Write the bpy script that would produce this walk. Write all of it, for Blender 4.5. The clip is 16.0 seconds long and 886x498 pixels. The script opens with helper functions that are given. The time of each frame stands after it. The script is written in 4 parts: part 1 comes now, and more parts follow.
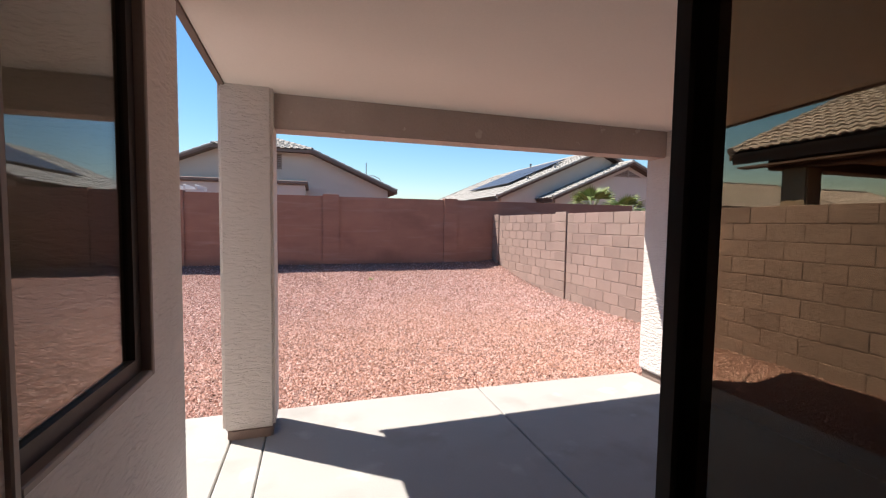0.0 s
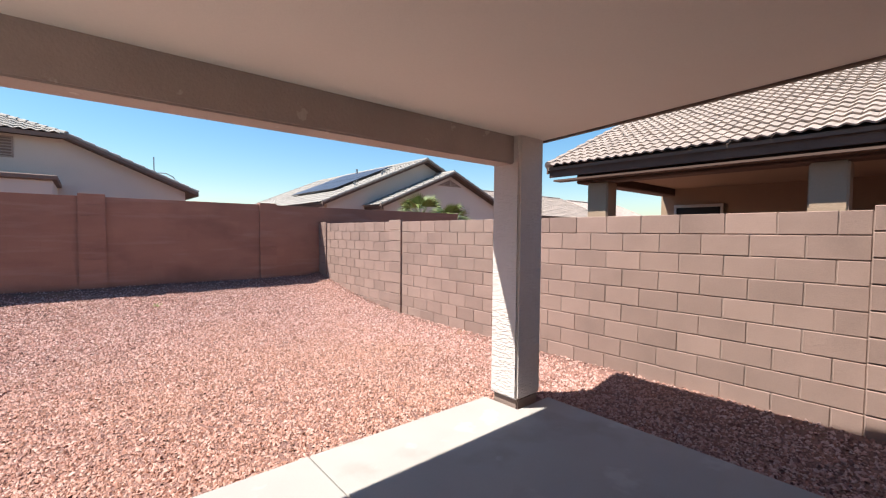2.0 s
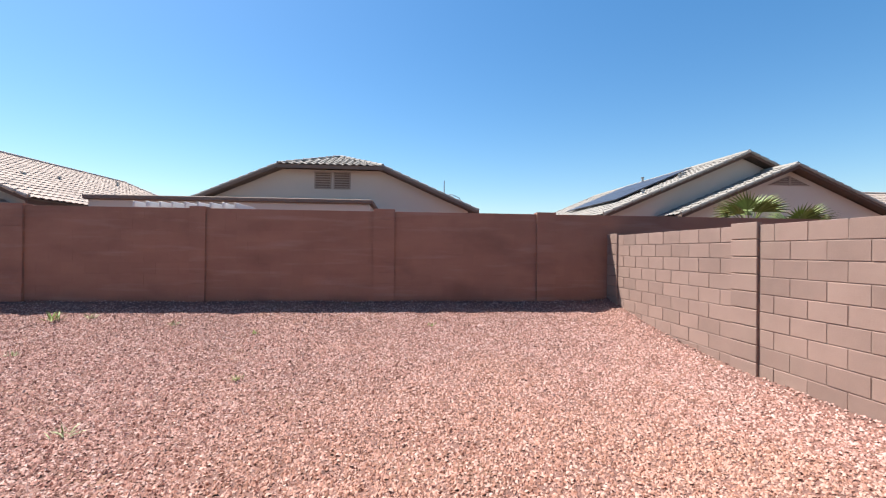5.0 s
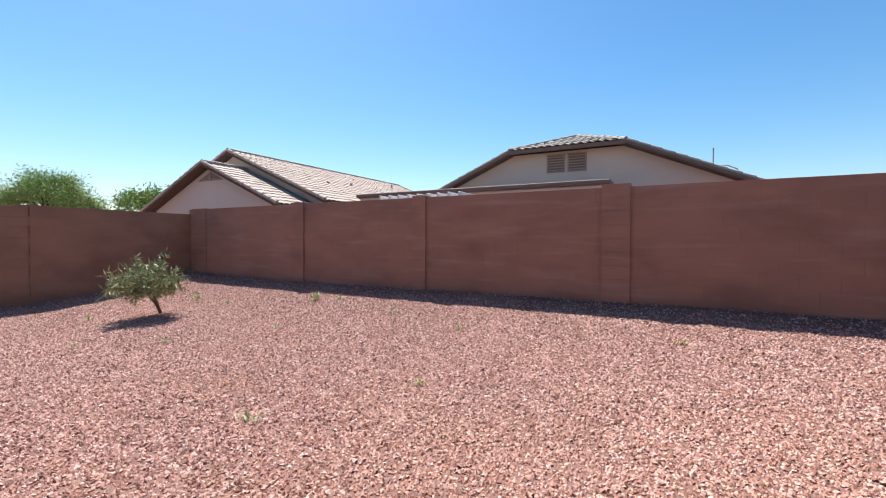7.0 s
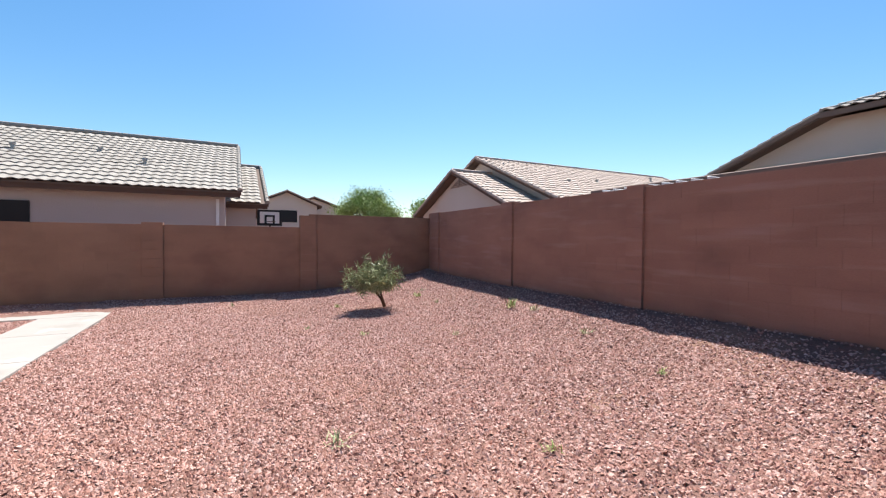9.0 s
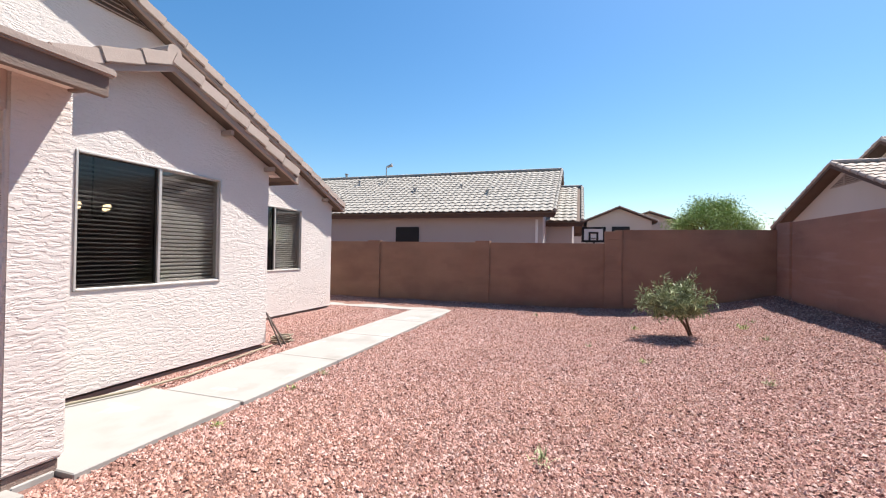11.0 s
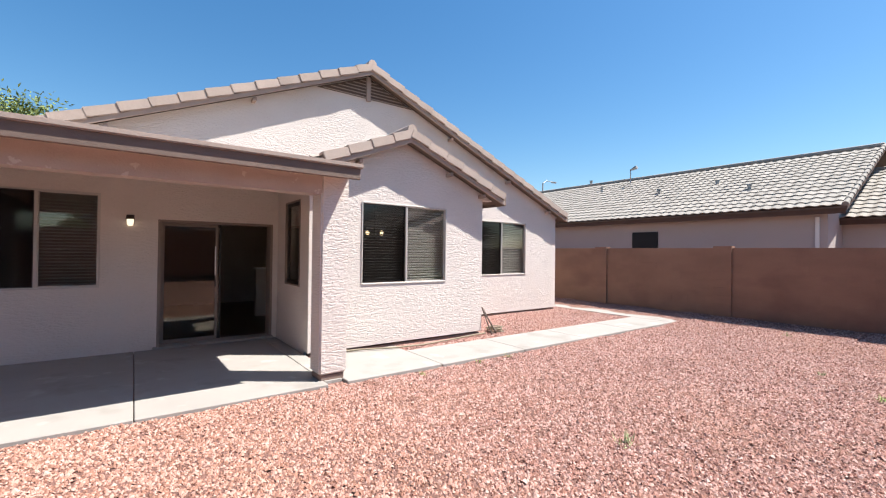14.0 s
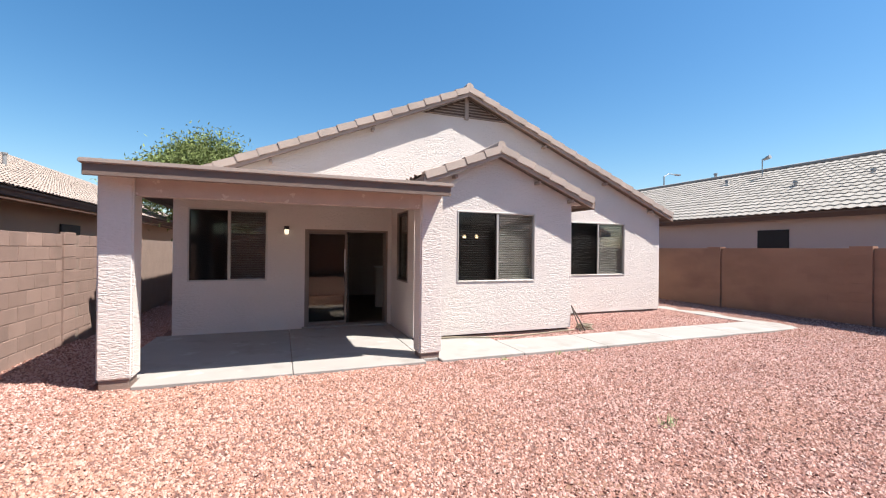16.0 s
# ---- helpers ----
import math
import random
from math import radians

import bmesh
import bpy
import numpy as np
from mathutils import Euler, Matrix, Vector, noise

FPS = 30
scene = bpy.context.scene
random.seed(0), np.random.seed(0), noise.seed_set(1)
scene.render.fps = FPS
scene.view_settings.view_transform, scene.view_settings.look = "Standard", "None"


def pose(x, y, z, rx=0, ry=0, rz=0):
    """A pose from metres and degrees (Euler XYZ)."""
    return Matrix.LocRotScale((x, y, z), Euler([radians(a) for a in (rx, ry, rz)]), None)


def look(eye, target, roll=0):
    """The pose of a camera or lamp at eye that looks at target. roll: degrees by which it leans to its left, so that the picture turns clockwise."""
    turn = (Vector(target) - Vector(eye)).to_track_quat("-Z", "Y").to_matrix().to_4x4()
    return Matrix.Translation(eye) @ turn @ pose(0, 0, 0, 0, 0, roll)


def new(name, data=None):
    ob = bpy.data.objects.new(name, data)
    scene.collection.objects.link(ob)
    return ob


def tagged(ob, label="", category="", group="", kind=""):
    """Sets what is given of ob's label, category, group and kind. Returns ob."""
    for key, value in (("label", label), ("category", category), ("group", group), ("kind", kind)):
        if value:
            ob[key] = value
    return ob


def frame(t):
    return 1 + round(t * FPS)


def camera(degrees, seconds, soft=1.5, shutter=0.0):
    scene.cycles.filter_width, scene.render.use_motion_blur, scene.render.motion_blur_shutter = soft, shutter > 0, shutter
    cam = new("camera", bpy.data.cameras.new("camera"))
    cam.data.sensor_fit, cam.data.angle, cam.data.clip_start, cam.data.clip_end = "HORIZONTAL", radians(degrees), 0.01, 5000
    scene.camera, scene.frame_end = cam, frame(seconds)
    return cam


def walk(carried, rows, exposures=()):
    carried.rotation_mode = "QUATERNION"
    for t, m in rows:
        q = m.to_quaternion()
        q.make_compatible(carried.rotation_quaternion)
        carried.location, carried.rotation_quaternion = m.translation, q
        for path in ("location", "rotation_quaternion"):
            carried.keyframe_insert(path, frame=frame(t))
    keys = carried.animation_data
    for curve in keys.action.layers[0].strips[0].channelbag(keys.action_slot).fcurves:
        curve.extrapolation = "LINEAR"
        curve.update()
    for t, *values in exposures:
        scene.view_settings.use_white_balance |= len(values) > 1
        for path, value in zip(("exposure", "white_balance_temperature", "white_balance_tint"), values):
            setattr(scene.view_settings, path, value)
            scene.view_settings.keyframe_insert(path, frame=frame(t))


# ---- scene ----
cam = camera(93.1, 16.0, soft=1.2)
PATH = [
    (0, (-0.184, 0.416, 1.559), (0.407, 2.323, 1.441), 0.8),
    (0.5, (-0.116, 0.577, 1.567), (0.655, 2.419, 1.45), 0.8),
    (1, (-0.061, 0.771, 1.566), (0.892, 2.526, 1.457), 0.7),
    (1.5, (-0.015, 1.0, 1.613), (1.132, 2.635, 1.522), 0.6),
    (2, (0.121, 1.223, 1.608), (1.422, 2.74, 1.53), 0.5),
    (2.5, (0.252, 1.517, 1.592), (1.556, 3.033, 1.57), 0.4),
    (3, (0.338, 1.831, 1.581), (1.535, 3.433, 1.626), 0.3),
    (3.5, (0.433, 2.163, 1.546), (1.428, 3.897, 1.614), 0.2),
    (4, (0.533, 2.521, 1.542), (1.262, 4.382, 1.599), 0.2),
    (4.2, (0.572, 2.695, 1.51), (1.179, 4.6, 1.558), 0.2),
    (6.3, (0.918, 4.127, 1.429), (0.435, 6.068, 1.401), 0.4),
    (6.5, (0.958, 4.266, 1.411), (0.357, 6.174, 1.376), 0.1),
    (7, (0.925, 4.688, 1.412), (-0.016, 6.452, 1.374), 0.2),
    (7.5, (0.957, 5.113, 1.439), (-0.246, 6.709, 1.397), 0.3),
    (8, (1.015, 5.493, 1.448), (-0.401, 6.905, 1.408), 0.3),
    (8.2, (1.005, 5.63, 1.44), (-0.502, 6.95, 1.40), 0.4),
    (10.3, (1.045, 6.911, 1.46), (-0.955, 6.893, 1.453), 0.6),
    (10.5, (1.03, 6.934, 1.453), (-0.961, 6.741, 1.456), 0.8),
    (11, (1.085, 7.128, 1.448), (-0.818, 6.514, 1.466), 1.0),
    (11.5, (1.165, 7.409, 1.467), (-0.619, 6.506, 1.489), 1.0),
    (12, (1.174, 7.677, 1.476), (-0.505, 6.591, 1.499), 1.0),
    (12.5, (1.234, 7.945, 1.488), (-0.334, 6.702, 1.512), 1.0),
    (13, (1.291, 8.21, 1.497), (-0.172, 6.846, 1.523), 0.8),
    (13.5, (1.33, 8.552, 1.543), (-0.005, 7.063, 1.564), 0.7),
    (14, (1.344, 8.821, 1.553), (0.157, 7.211, 1.571), 0.7),
    (14.5, (1.374, 9.052, 1.565), (0.318, 7.354, 1.585), 0.6),
    (15, (1.43, 9.357, 1.595), (0.502, 7.586, 1.611), 0.7),
    (15.5, (1.467, 9.603, 1.64), (0.638, 7.783, 1.646), 0.8),
    (16, (1.467, 9.876, 1.63), (0.752, 8.008, 1.633), 0.6),
]
walk(cam, [(t, look(eye, target, roll)) for t, eye, target, roll in PATH],
     exposures=((0.0, 1.30), (3.0, 1.28), (4.2, 1.23), (16.0, 1.22)))

# ---- light ----
world = bpy.data.worlds.new("sky")
scene.world = world
world.use_nodes = True
SUN_DIR = Vector((-0.45, 0.318, 1.0)).normalized()
sky = world.node_tree.nodes.new("ShaderNodeTexSky")
sky.sky_type = 'NISHITA'
sky.sun_disc = False
sky.sun_elevation = math.asin(SUN_DIR.z)
sky.sun_rotation = math.atan2(SUN_DIR.x, SUN_DIR.y)
sky.altitude = 300
sky.air_density, sky.dust_density, sky.ozone_density = 1.2, 0.7, 3.3
back = world.node_tree.nodes["Background"]
back.inputs["Strength"].default_value = 0.071
deep = world.node_tree.nodes.new("ShaderNodeHueSaturation")
deep.inputs["Saturation"].default_value = 1.28
deep.inputs["Hue"].default_value = 0.497
world.node_tree.links.new(sky.outputs[0], deep.inputs["Color"])
world.node_tree.links.new(deep.outputs[0], back.inputs["Color"])
scene.view_settings.exposure = 1.25
sun = new("sun", bpy.data.lights.new("sun", "SUN"))
sun.data.energy, sun.data.angle, sun.data.color = 5.0, radians(0.53), (1.0, 0.96, 0.905)
sun.matrix_world = look(SUN_DIR * 30, (0, 0, 0))


# ---- materials ----
def material(name, base, rough=0.85, vary=0.12, scale=3.0, fine=60.0, bump=0.3, bump_scale=80.0, metal=0.0,
             stretch=(1, 1, 1), spread=0.0, island=0.0, spec=0.3, depth=0.01):
    """A plain surface: base colour with stains, grain, relief and a change from piece to piece."""
    m = bpy.data.materials.new(name)
    m.use_nodes = True
    n, l = m.node_tree.nodes, m.node_tree.links
    b = n["Principled BSDF"]
    b.inputs["Roughness"].default_value, b.inputs["Metallic"].default_value = rough, metal
    b.inputs["Specular IOR Level"].default_value = spec
    geo = n.new("ShaderNodeNewGeometry")
    stretched = n.new("ShaderNodeMapping")
    stretched.inputs["Scale"].default_value = stretch
    l.new(geo.outputs["Position"], stretched.inputs["Vector"])

    def grain(size, detail=3.0):
        t = n.new("ShaderNodeTexNoise")
        t.inputs["Scale"].default_value, t.inputs["Detail"].default_value = size, detail
        l.new(stretched.outputs[0], t.inputs["Vector"])
        return t.outputs["Fac"]

    def calc(kind, a, c):
        t = n.new("ShaderNodeMath")
        t.operation = kind
        for k, v in enumerate((a, c)):
            if isinstance(v, (int, float)):
                t.inputs[k].default_value = v
            else:
                l.new(v, t.inputs[k])
        return t.outputs[0]

    value = calc('MULTIPLY_ADD', calc('SUBTRACT', grain(scale), 0.5), vary * 3)
    value.node.inputs[2].default_value = 1.0
    value = calc('ADD', value, calc('MULTIPLY', calc('SUBTRACT', grain(fine), 0.5), vary * 1.5))
    if spread:
        info = n.new("ShaderNodeObjectInfo")
        value = calc('ADD', value, calc('MULTIPLY', calc('SUBTRACT', info.outputs["Random"], 0.5), spread))
    if island:
        value = calc('ADD', value, calc('MULTIPLY', calc('SUBTRACT', geo.outputs["Random Per Island"], 0.5), island))
    hsv = n.new("ShaderNodeHueSaturation")
    hsv.inputs["Color"].default_value = (*base, 1)
    l.new(value, hsv.inputs["Value"])
    l.new(hsv.outputs[0], b.inputs["Base Color"])
    if bump:
        bp = n.new("ShaderNodeBump")
        bp.inputs["Strength"].default_value, bp.inputs["Distance"].default_value = bump, depth
        l.new(grain(bump_scale, 4.0), bp.inputs["Height"])
        l.new(bp.outputs[0], b.inputs["Normal"])
    return m


def stucco_material(name, base):
    """Skip-trowelled stucco: long shallow ridges lying across the wall, with sand grain."""
    m = material(name, base, rough=0.92, vary=0.05, scale=1.2, fine=25, bump=0)
    n, l = m.node_tree.nodes, m.node_tree.links
    geo = n.new("ShaderNodeNewGeometry")
    warp = n.new("ShaderNodeTexNoise")
    warp.inputs["Scale"].default_value = 7
    add = n.new("ShaderNodeVectorMath")
    add.operation = 'MULTIPLY_ADD'
    add.inputs[1].default_value = (0.07, 0.07, 0.05)
    l.new(geo.outputs["Position"], warp.inputs["Vector"])
    l.new(warp.outputs["Color"], add.inputs[0])
    l.new(geo.outputs["Position"], add.inputs[2])
    mp = n.new("ShaderNodeMapping")
    mp.inputs["Scale"].default_value = (15, 15, 50)
    l.new(add.outputs[0], mp.inputs["Vector"])
    ridge = n.new("ShaderNodeTexNoise")
    ridge.inputs["Scale"].default_value, ridge.inputs["Detail"].default_value = 1.0, 3.0
    l.new(mp.outputs[0], ridge.inputs["Vector"])
    ramp = n.new("ShaderNodeValToRGB")
    ramp.color_ramp.elements[0].position, ramp.color_ramp.elements[1].position = 0.42, 0.56
    l.new(ridge.outputs["Fac"], ramp.inputs[0])
    sand = n.new("ShaderNodeTexNoise")
    sand.inputs["Scale"].default_value = 160
    l.new(geo.outputs["Position"], sand.inputs["Vector"])
    mix = n.new("ShaderNodeMath")
    mix.operation = 'MULTIPLY_ADD'
    mix.inputs[1].default_value = 0.25
    l.new(sand.outputs["Fac"], mix.inputs[0])
    worn = n.new("ShaderNodeTexNoise")
    worn.inputs["Scale"].default_value, worn.inputs["Detail"].default_value = 1.8, 4.0
    l.new(geo.outputs["Position"], worn.inputs["Vector"])
    level = n.new("ShaderNodeMapRange")
    level.inputs[1].default_value, level.inputs[2].default_value, level.inputs[3].default_value, level.inputs[4].default_value = 0.34, 0.56, 0.3, 1.0
    l.new(worn.outputs["Fac"], level.inputs[0])
    thin = n.new("ShaderNodeMath")
    thin.operation = 'MULTIPLY'
    l.new(ramp.outputs[0], thin.inputs[0])
    l.new(level.outputs[0], thin.inputs[1])
    l.new(thin.outputs[0], mix.inputs[2])
    bp = n.new("ShaderNodeBump")
    bp.inputs["Strength"].default_value, bp.inputs["Distance"].default_value = 0.85, 0.005
    l.new(mix.outputs[0], bp.inputs["Height"])
    l.new(bp.outputs[0], n["Principled BSDF"].inputs["Normal"])
    return m


def mixed(m, other, scale, low, high, amount=1.0):
    """Lays patches of a second colour into a material's base colour."""
    n, l = m.node_tree.nodes, m.node_tree.links
    b = n["Principled BSDF"]
    was = b.inputs["Base Color"].links[0].from_socket
    geo = n.new("ShaderNodeNewGeometry")
    t = n.new("ShaderNodeTexNoise")
    place = n.new("ShaderNodeMapping")
    place.inputs["Scale"].default_value = scale if isinstance(scale, tuple) else (scale, scale, scale)
    t.inputs["Scale"].default_value, t.inputs["Detail"].default_value = 1.0, 5
    l.new(geo.outputs["Position"], place.inputs["Vector"])
    l.new(place.outputs[0], t.inputs["Vector"])
    r = n.new("ShaderNodeMapRange")
    r.inputs[1].default_value, r.inputs[2].default_value, r.inputs[4].default_value = low, high, amount
    l.new(t.outputs["Fac"], r.inputs[0])
    x = n.new("ShaderNodeMix")
    x.data_type = 'RGBA'
    x.inputs[7].default_value = (*other, 1)
    l.new(r.outputs[0], x.inputs[0])
    l.new(was, x.inputs[6])
    l.new(x.outputs[2], b.inputs["Base Color"])
    return m


STUCCO = stucco_material("stucco", (0.62, 0.555, 0.51))
STUCCO_TRIM = mixed(material("smooth_stucco", (0.45, 0.365, 0.32), rough=0.92, vary=0.08, bump=0.6, bump_scale=55, depth=0.006), (0.62, 0.56, 0.51), 8.0, 0.655, 0.68, 0.7)
CEILING = material("ceiling_paint", (0.77, 0.685, 0.61), rough=0.95, vary=0.04, scale=0.8, bump=0.25, bump_scale=120, depth=0.004)
CONCRETE = mixed(material("concrete", (0.295, 0.273, 0.25), rough=0.9, vary=0.08, scale=1.6, fine=90, bump=0.25, bump_scale=150, depth=0.003),
                 (0.21, 0.19, 0.168), 1.7, 0.55, 0.72, 0.65)
SOIL = mixed(material("gravel_bed", (0.20, 0.105, 0.084), vary=0.30, scale=1.3, fine=45, bump=1.0, bump_scale=55, depth=0.03),
             (0.29, 0.165, 0.10), 0.9, 0.55, 0.70, 0.6)


def stone_material():
    """Crushed rock: each stone takes its own tone between brown-red, pink and chalky white, over broad rusty patches."""
    m = material("crushed_red_rock", (0.37, 0.21, 0.17), rough=0.85, vary=0.10, scale=0.7, fine=120, bump=0.4, bump_scale=220, depth=0.004)
    n, l = m.node_tree.nodes, m.node_tree.links
    geo = n.new("ShaderNodeNewGeometry")
    tone = n.new("ShaderNodeValToRGB")
    tone.color_ramp.elements[0].color = (0.13, 0.062, 0.05, 1)
    tone.color_ramp.elements[1].color = (0.52, 0.365, 0.32, 1)
    for at, c in ((0.22, (0.29, 0.142, 0.11)), (0.55, (0.41, 0.228, 0.188)), (0.82, (0.50, 0.325, 0.28))):
        tone.color_ramp.elements.new(at).color = (*c, 1)
    l.new(geo.outputs["Random Per Island"], tone.inputs[0])
    hsv = next(k for k in n if k.type == 'HUE_SAT')
    l.new(tone.outputs[0], hsv.inputs["Color"])
    mixed(m, (0.39, 0.215, 0.155), 0.5, 0.50, 0.68, 0.35)
    # rust-coloured sand worked into the rock off the patio's edge, with a ragged outline
    b = n["Principled BSDF"]
    was = b.inputs["Base Color"].links[0].from_socket
    far, ragged, add, amount, x = (n.new("ShaderNodeVectorMath"), n.new("ShaderNodeTexNoise"), n.new("ShaderNodeMath"), n.new("ShaderNodeMapRange"), n.new("ShaderNodeMix"))
    far.operation, far.inputs[1].default_value = 'DISTANCE', (1.4, 5.4, 0.0)
    ragged.inputs["Scale"].default_value, ragged.inputs["Detail"].default_value = 0.9, 5.0
    add.operation, add.inputs[1].default_value = 'MULTIPLY_ADD', 5.0
    amount.inputs[1].default_value, amount.inputs[2].default_value, amount.inputs[3].default_value, amount.inputs[4].default_value = 4.0, 6.2, 0.26, 0.0
    x.data_type = 'RGBA'
    x.inputs[7].default_value = (0.46, 0.245, 0.15, 1)
    l.new(geo.outputs["Position"], far.inputs[0])
    l.new(geo.outputs["Position"], ragged.inputs["Vector"])
    l.new(ragged.outputs["Fac"], add.inputs[0])
    l.new(far.outputs["Value"], add.inputs[2])
    l.new(add.outputs[0], amount.inputs[0])
    l.new(amount.outputs[0], x.inputs[0])
    l.new(was, x.inputs[6])
    l.new(x.outputs[2], b.inputs["Base Color"])
    return m


STONE = stone_material()
CONCRETE = mixed(CONCRETE, (0.40, 0.38, 0.355), 2.6, 0.60, 0.68, 0.5)
BLOCK = mixed(material("concrete_block", (0.272, 0.184, 0.150), rough=0.93, vary=0.13, scale=2.0, fine=90, bump=0.8, bump_scale=170, spread=0.24, depth=0.005),
              (0.30, 0.228, 0.176), 0.6, 0.52, 0.7, 0.55)
MORTAR = material("mortar", (0.25, 0.18, 0.147), rough=0.95, vary=0.1, bump=0.6, bump_scale=120)
PAINTED = mixed(material("painted_block", (0.280, 0.150, 0.108), rough=0.9, vary=0.16, scale=1.0, fine=40, bump=0.6, bump_scale=90, island=0.07, depth=0.006, stretch=(1, 1, 2.6)), (0.34, 0.215, 0.18), (0.8, 0.8, 7.0), 0.54, 0.72, 0.6)
PAINTED = mixed(PAINTED, (0.19, 0.102, 0.075), (0.9, 0.9, 1.6), 0.52, 0.72, 0.65)
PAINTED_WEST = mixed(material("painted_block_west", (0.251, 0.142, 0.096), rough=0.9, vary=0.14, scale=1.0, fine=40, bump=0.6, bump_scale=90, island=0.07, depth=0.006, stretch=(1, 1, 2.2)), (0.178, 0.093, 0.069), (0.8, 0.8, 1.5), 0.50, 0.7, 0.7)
TILE = material("roof_tile", (0.381, 0.304, 0.259), rough=0.85, vary=0.12, scale=2, fine=30, bump=0.3, island=0.22, spread=0.15)
TILE_TAN = material("tan_roof_tile", (0.30, 0.243, 0.205), rough=0.85, vary=0.10, scale=2, fine=30, bump=0.3, island=0.2, spread=0.16)
TILE_GREY = material("grey_roof_tile", (0.275, 0.251, 0.223), rough=0.85, vary=0.10, scale=2, fine=30, bump=0.3, island=0.2, spread=0.16)
UNDER = material("roof_underlay", (0.13, 0.095, 0.078), rough=0.95)
TIMBER = material("painted_fascia", (0.178, 0.126, 0.101), rough=0.75, vary=0.14, scale=2, fine=40, bump=0.4, bump_scale=40, stretch=(1, 1, 6))
DARK_TIMBER = material("dark_brown_fascia", (0.10, 0.058, 0.042), rough=0.75, vary=0.14, scale=2, fine=40, bump=0.3, bump_scale=40)
RAKE = material("painted_rake_board", (0.340, 0.267, 0.227), rough=0.8, vary=0.10, scale=2, fine=40, bump=0.3, bump_scale=40)
DOOR_FRAME = material("brown_aluminium", (0.23, 0.18, 0.15), rough=0.5, vary=0.05, bump=0)
FRAME = material("window_aluminium", (0.50, 0.465, 0.43), rough=0.45, vary=0.04, bump=0, metal=0.3)
DARK_FRAME = material("bronze_aluminium", (0.035, 0.028, 0.024), rough=0.5, vary=0.05, bump=0)
SCREEN = material("insect_screen", (0.05, 0.05, 0.052), rough=0.8, vary=0.05, bump=0.3, bump_scale=300, spec=0.5)
BLIND = material("blind_slat", (0.70, 0.68, 0.65), rough=0.6, vary=0.03, bump=0)
PAINT = material("interior_paint", (0.55, 0.50, 0.46), rough=0.9, vary=0.03, bump=0.1)
WHITE = material("white_paint", (0.72, 0.71, 0.69), rough=0.6, vary=0.03, bump=0)
DARK_FLOOR = material("dark_floor", (0.07, 0.055, 0.045), rough=0.45, vary=0.2, bump=0.1)
FAR_WALL = material("far_stucco", (0.56, 0.48, 0.415), rough=0.95, vary=0.05, scale=0.6, bump=0.5, bump_scale=25)
FAR_GREY = material("far_grey_stucco", (0.44, 0.385, 0.36), rough=0.95, vary=0.05, scale=0.6, bump=0.5, bump_scale=25)
METAL = material("galvanised", (0.32, 0.31, 0.30), rough=0.5, metal=0.6, vary=0.08, bump=0)
BLACK = material("black_plastic", (0.015, 0.015, 0.016), rough=0.6, vary=0.05, bump=0)
SOLAR = material("solar_cell", (0.03, 0.034, 0.05), rough=0.4, vary=0.05, bump=0, spec=0.5)
BARK = material("bark", (0.13, 0.085, 0.06), rough=0.95, vary=0.2, bump=0.8, bump_scale=60)
LEAF = material("leaf", (0.15, 0.185, 0.055), rough=0.6, vary=0.1, bump=0, island=0.7)
LEAF_PALE = material("pale_leaf", (0.27, 0.30, 0.15), rough=0.55, vary=0.1, bump=0, island=0.7)
LEAF_LIGHT = material("feathery_leaf", (0.25, 0.34, 0.10), rough=0.6, vary=0.1, bump=0, island=0.6)
HOSE = material("garden_hose", (0.24, 0.20, 0.14), rough=0.6, vary=0.1, bump=0)
STEEL = material("rusty_steel", (0.12, 0.09, 0.075), rough=0.7, vary=0.2, bump=0.2)


def glass_material(name, tint, rough=0.0, shine=0.05):
    m = bpy.data.materials.new(name)
    m.use_nodes = True
    n, l = m.node_tree.nodes, m.node_tree.links
    n.remove(n["Principled BSDF"])
    clear, gloss, mix, edge = (n.new("ShaderNodeBsdfTransparent"), n.new("ShaderNodeBsdfGlossy"), n.new("ShaderNodeMixShader"), n.new("ShaderNodeLayerWeight"))
    steep, fres = n.new("ShaderNodeMath"), n.new("ShaderNodeMath")
    steep.operation, fres.operation = 'POWER', 'MULTIPLY_ADD'
    steep.inputs[1].default_value, fres.inputs[1].default_value, fres.inputs[2].default_value = 4.0, 0.85, shine
    l.new(edge.outputs["Facing"], steep.inputs[0])
    l.new(steep.outputs[0], fres.inputs[0])
    clear.inputs[0].default_value = (*tint, 1)
    gloss.inputs["Roughness"].default_value = rough
    l.new(fres.outputs[0], mix.inputs[0])
    l.new(clear.outputs[0], mix.inputs[1])
    l.new(gloss.outputs[0], mix.inputs[2])
    l.new(mix.outputs[0], n["Material Output"].inputs[0])
    return m


GLASS = glass_material("window_glass", (0.80, 0.81, 0.80), 0.0, 0.08)
DOOR_GLASS = glass_material("door_glass", (0.77, 0.74, 0.68))


def glowing(name, colour, strength):
    m = bpy.data.materials.new(name)
    m.use_nodes = True
    b = m.node_tree.nodes["Principled BSDF"]
    b.inputs["Emission Color"].default_value, b.inputs["Emission Strength"].default_value = (*colour, 1), strength
    return m


BULB = glowing("warm_bulb", (1.0, 0.72, 0.38), 6.0)
LANTERN_GLASS = glowing("lantern_glass", (1.0, 0.82, 0.58), 0.55)


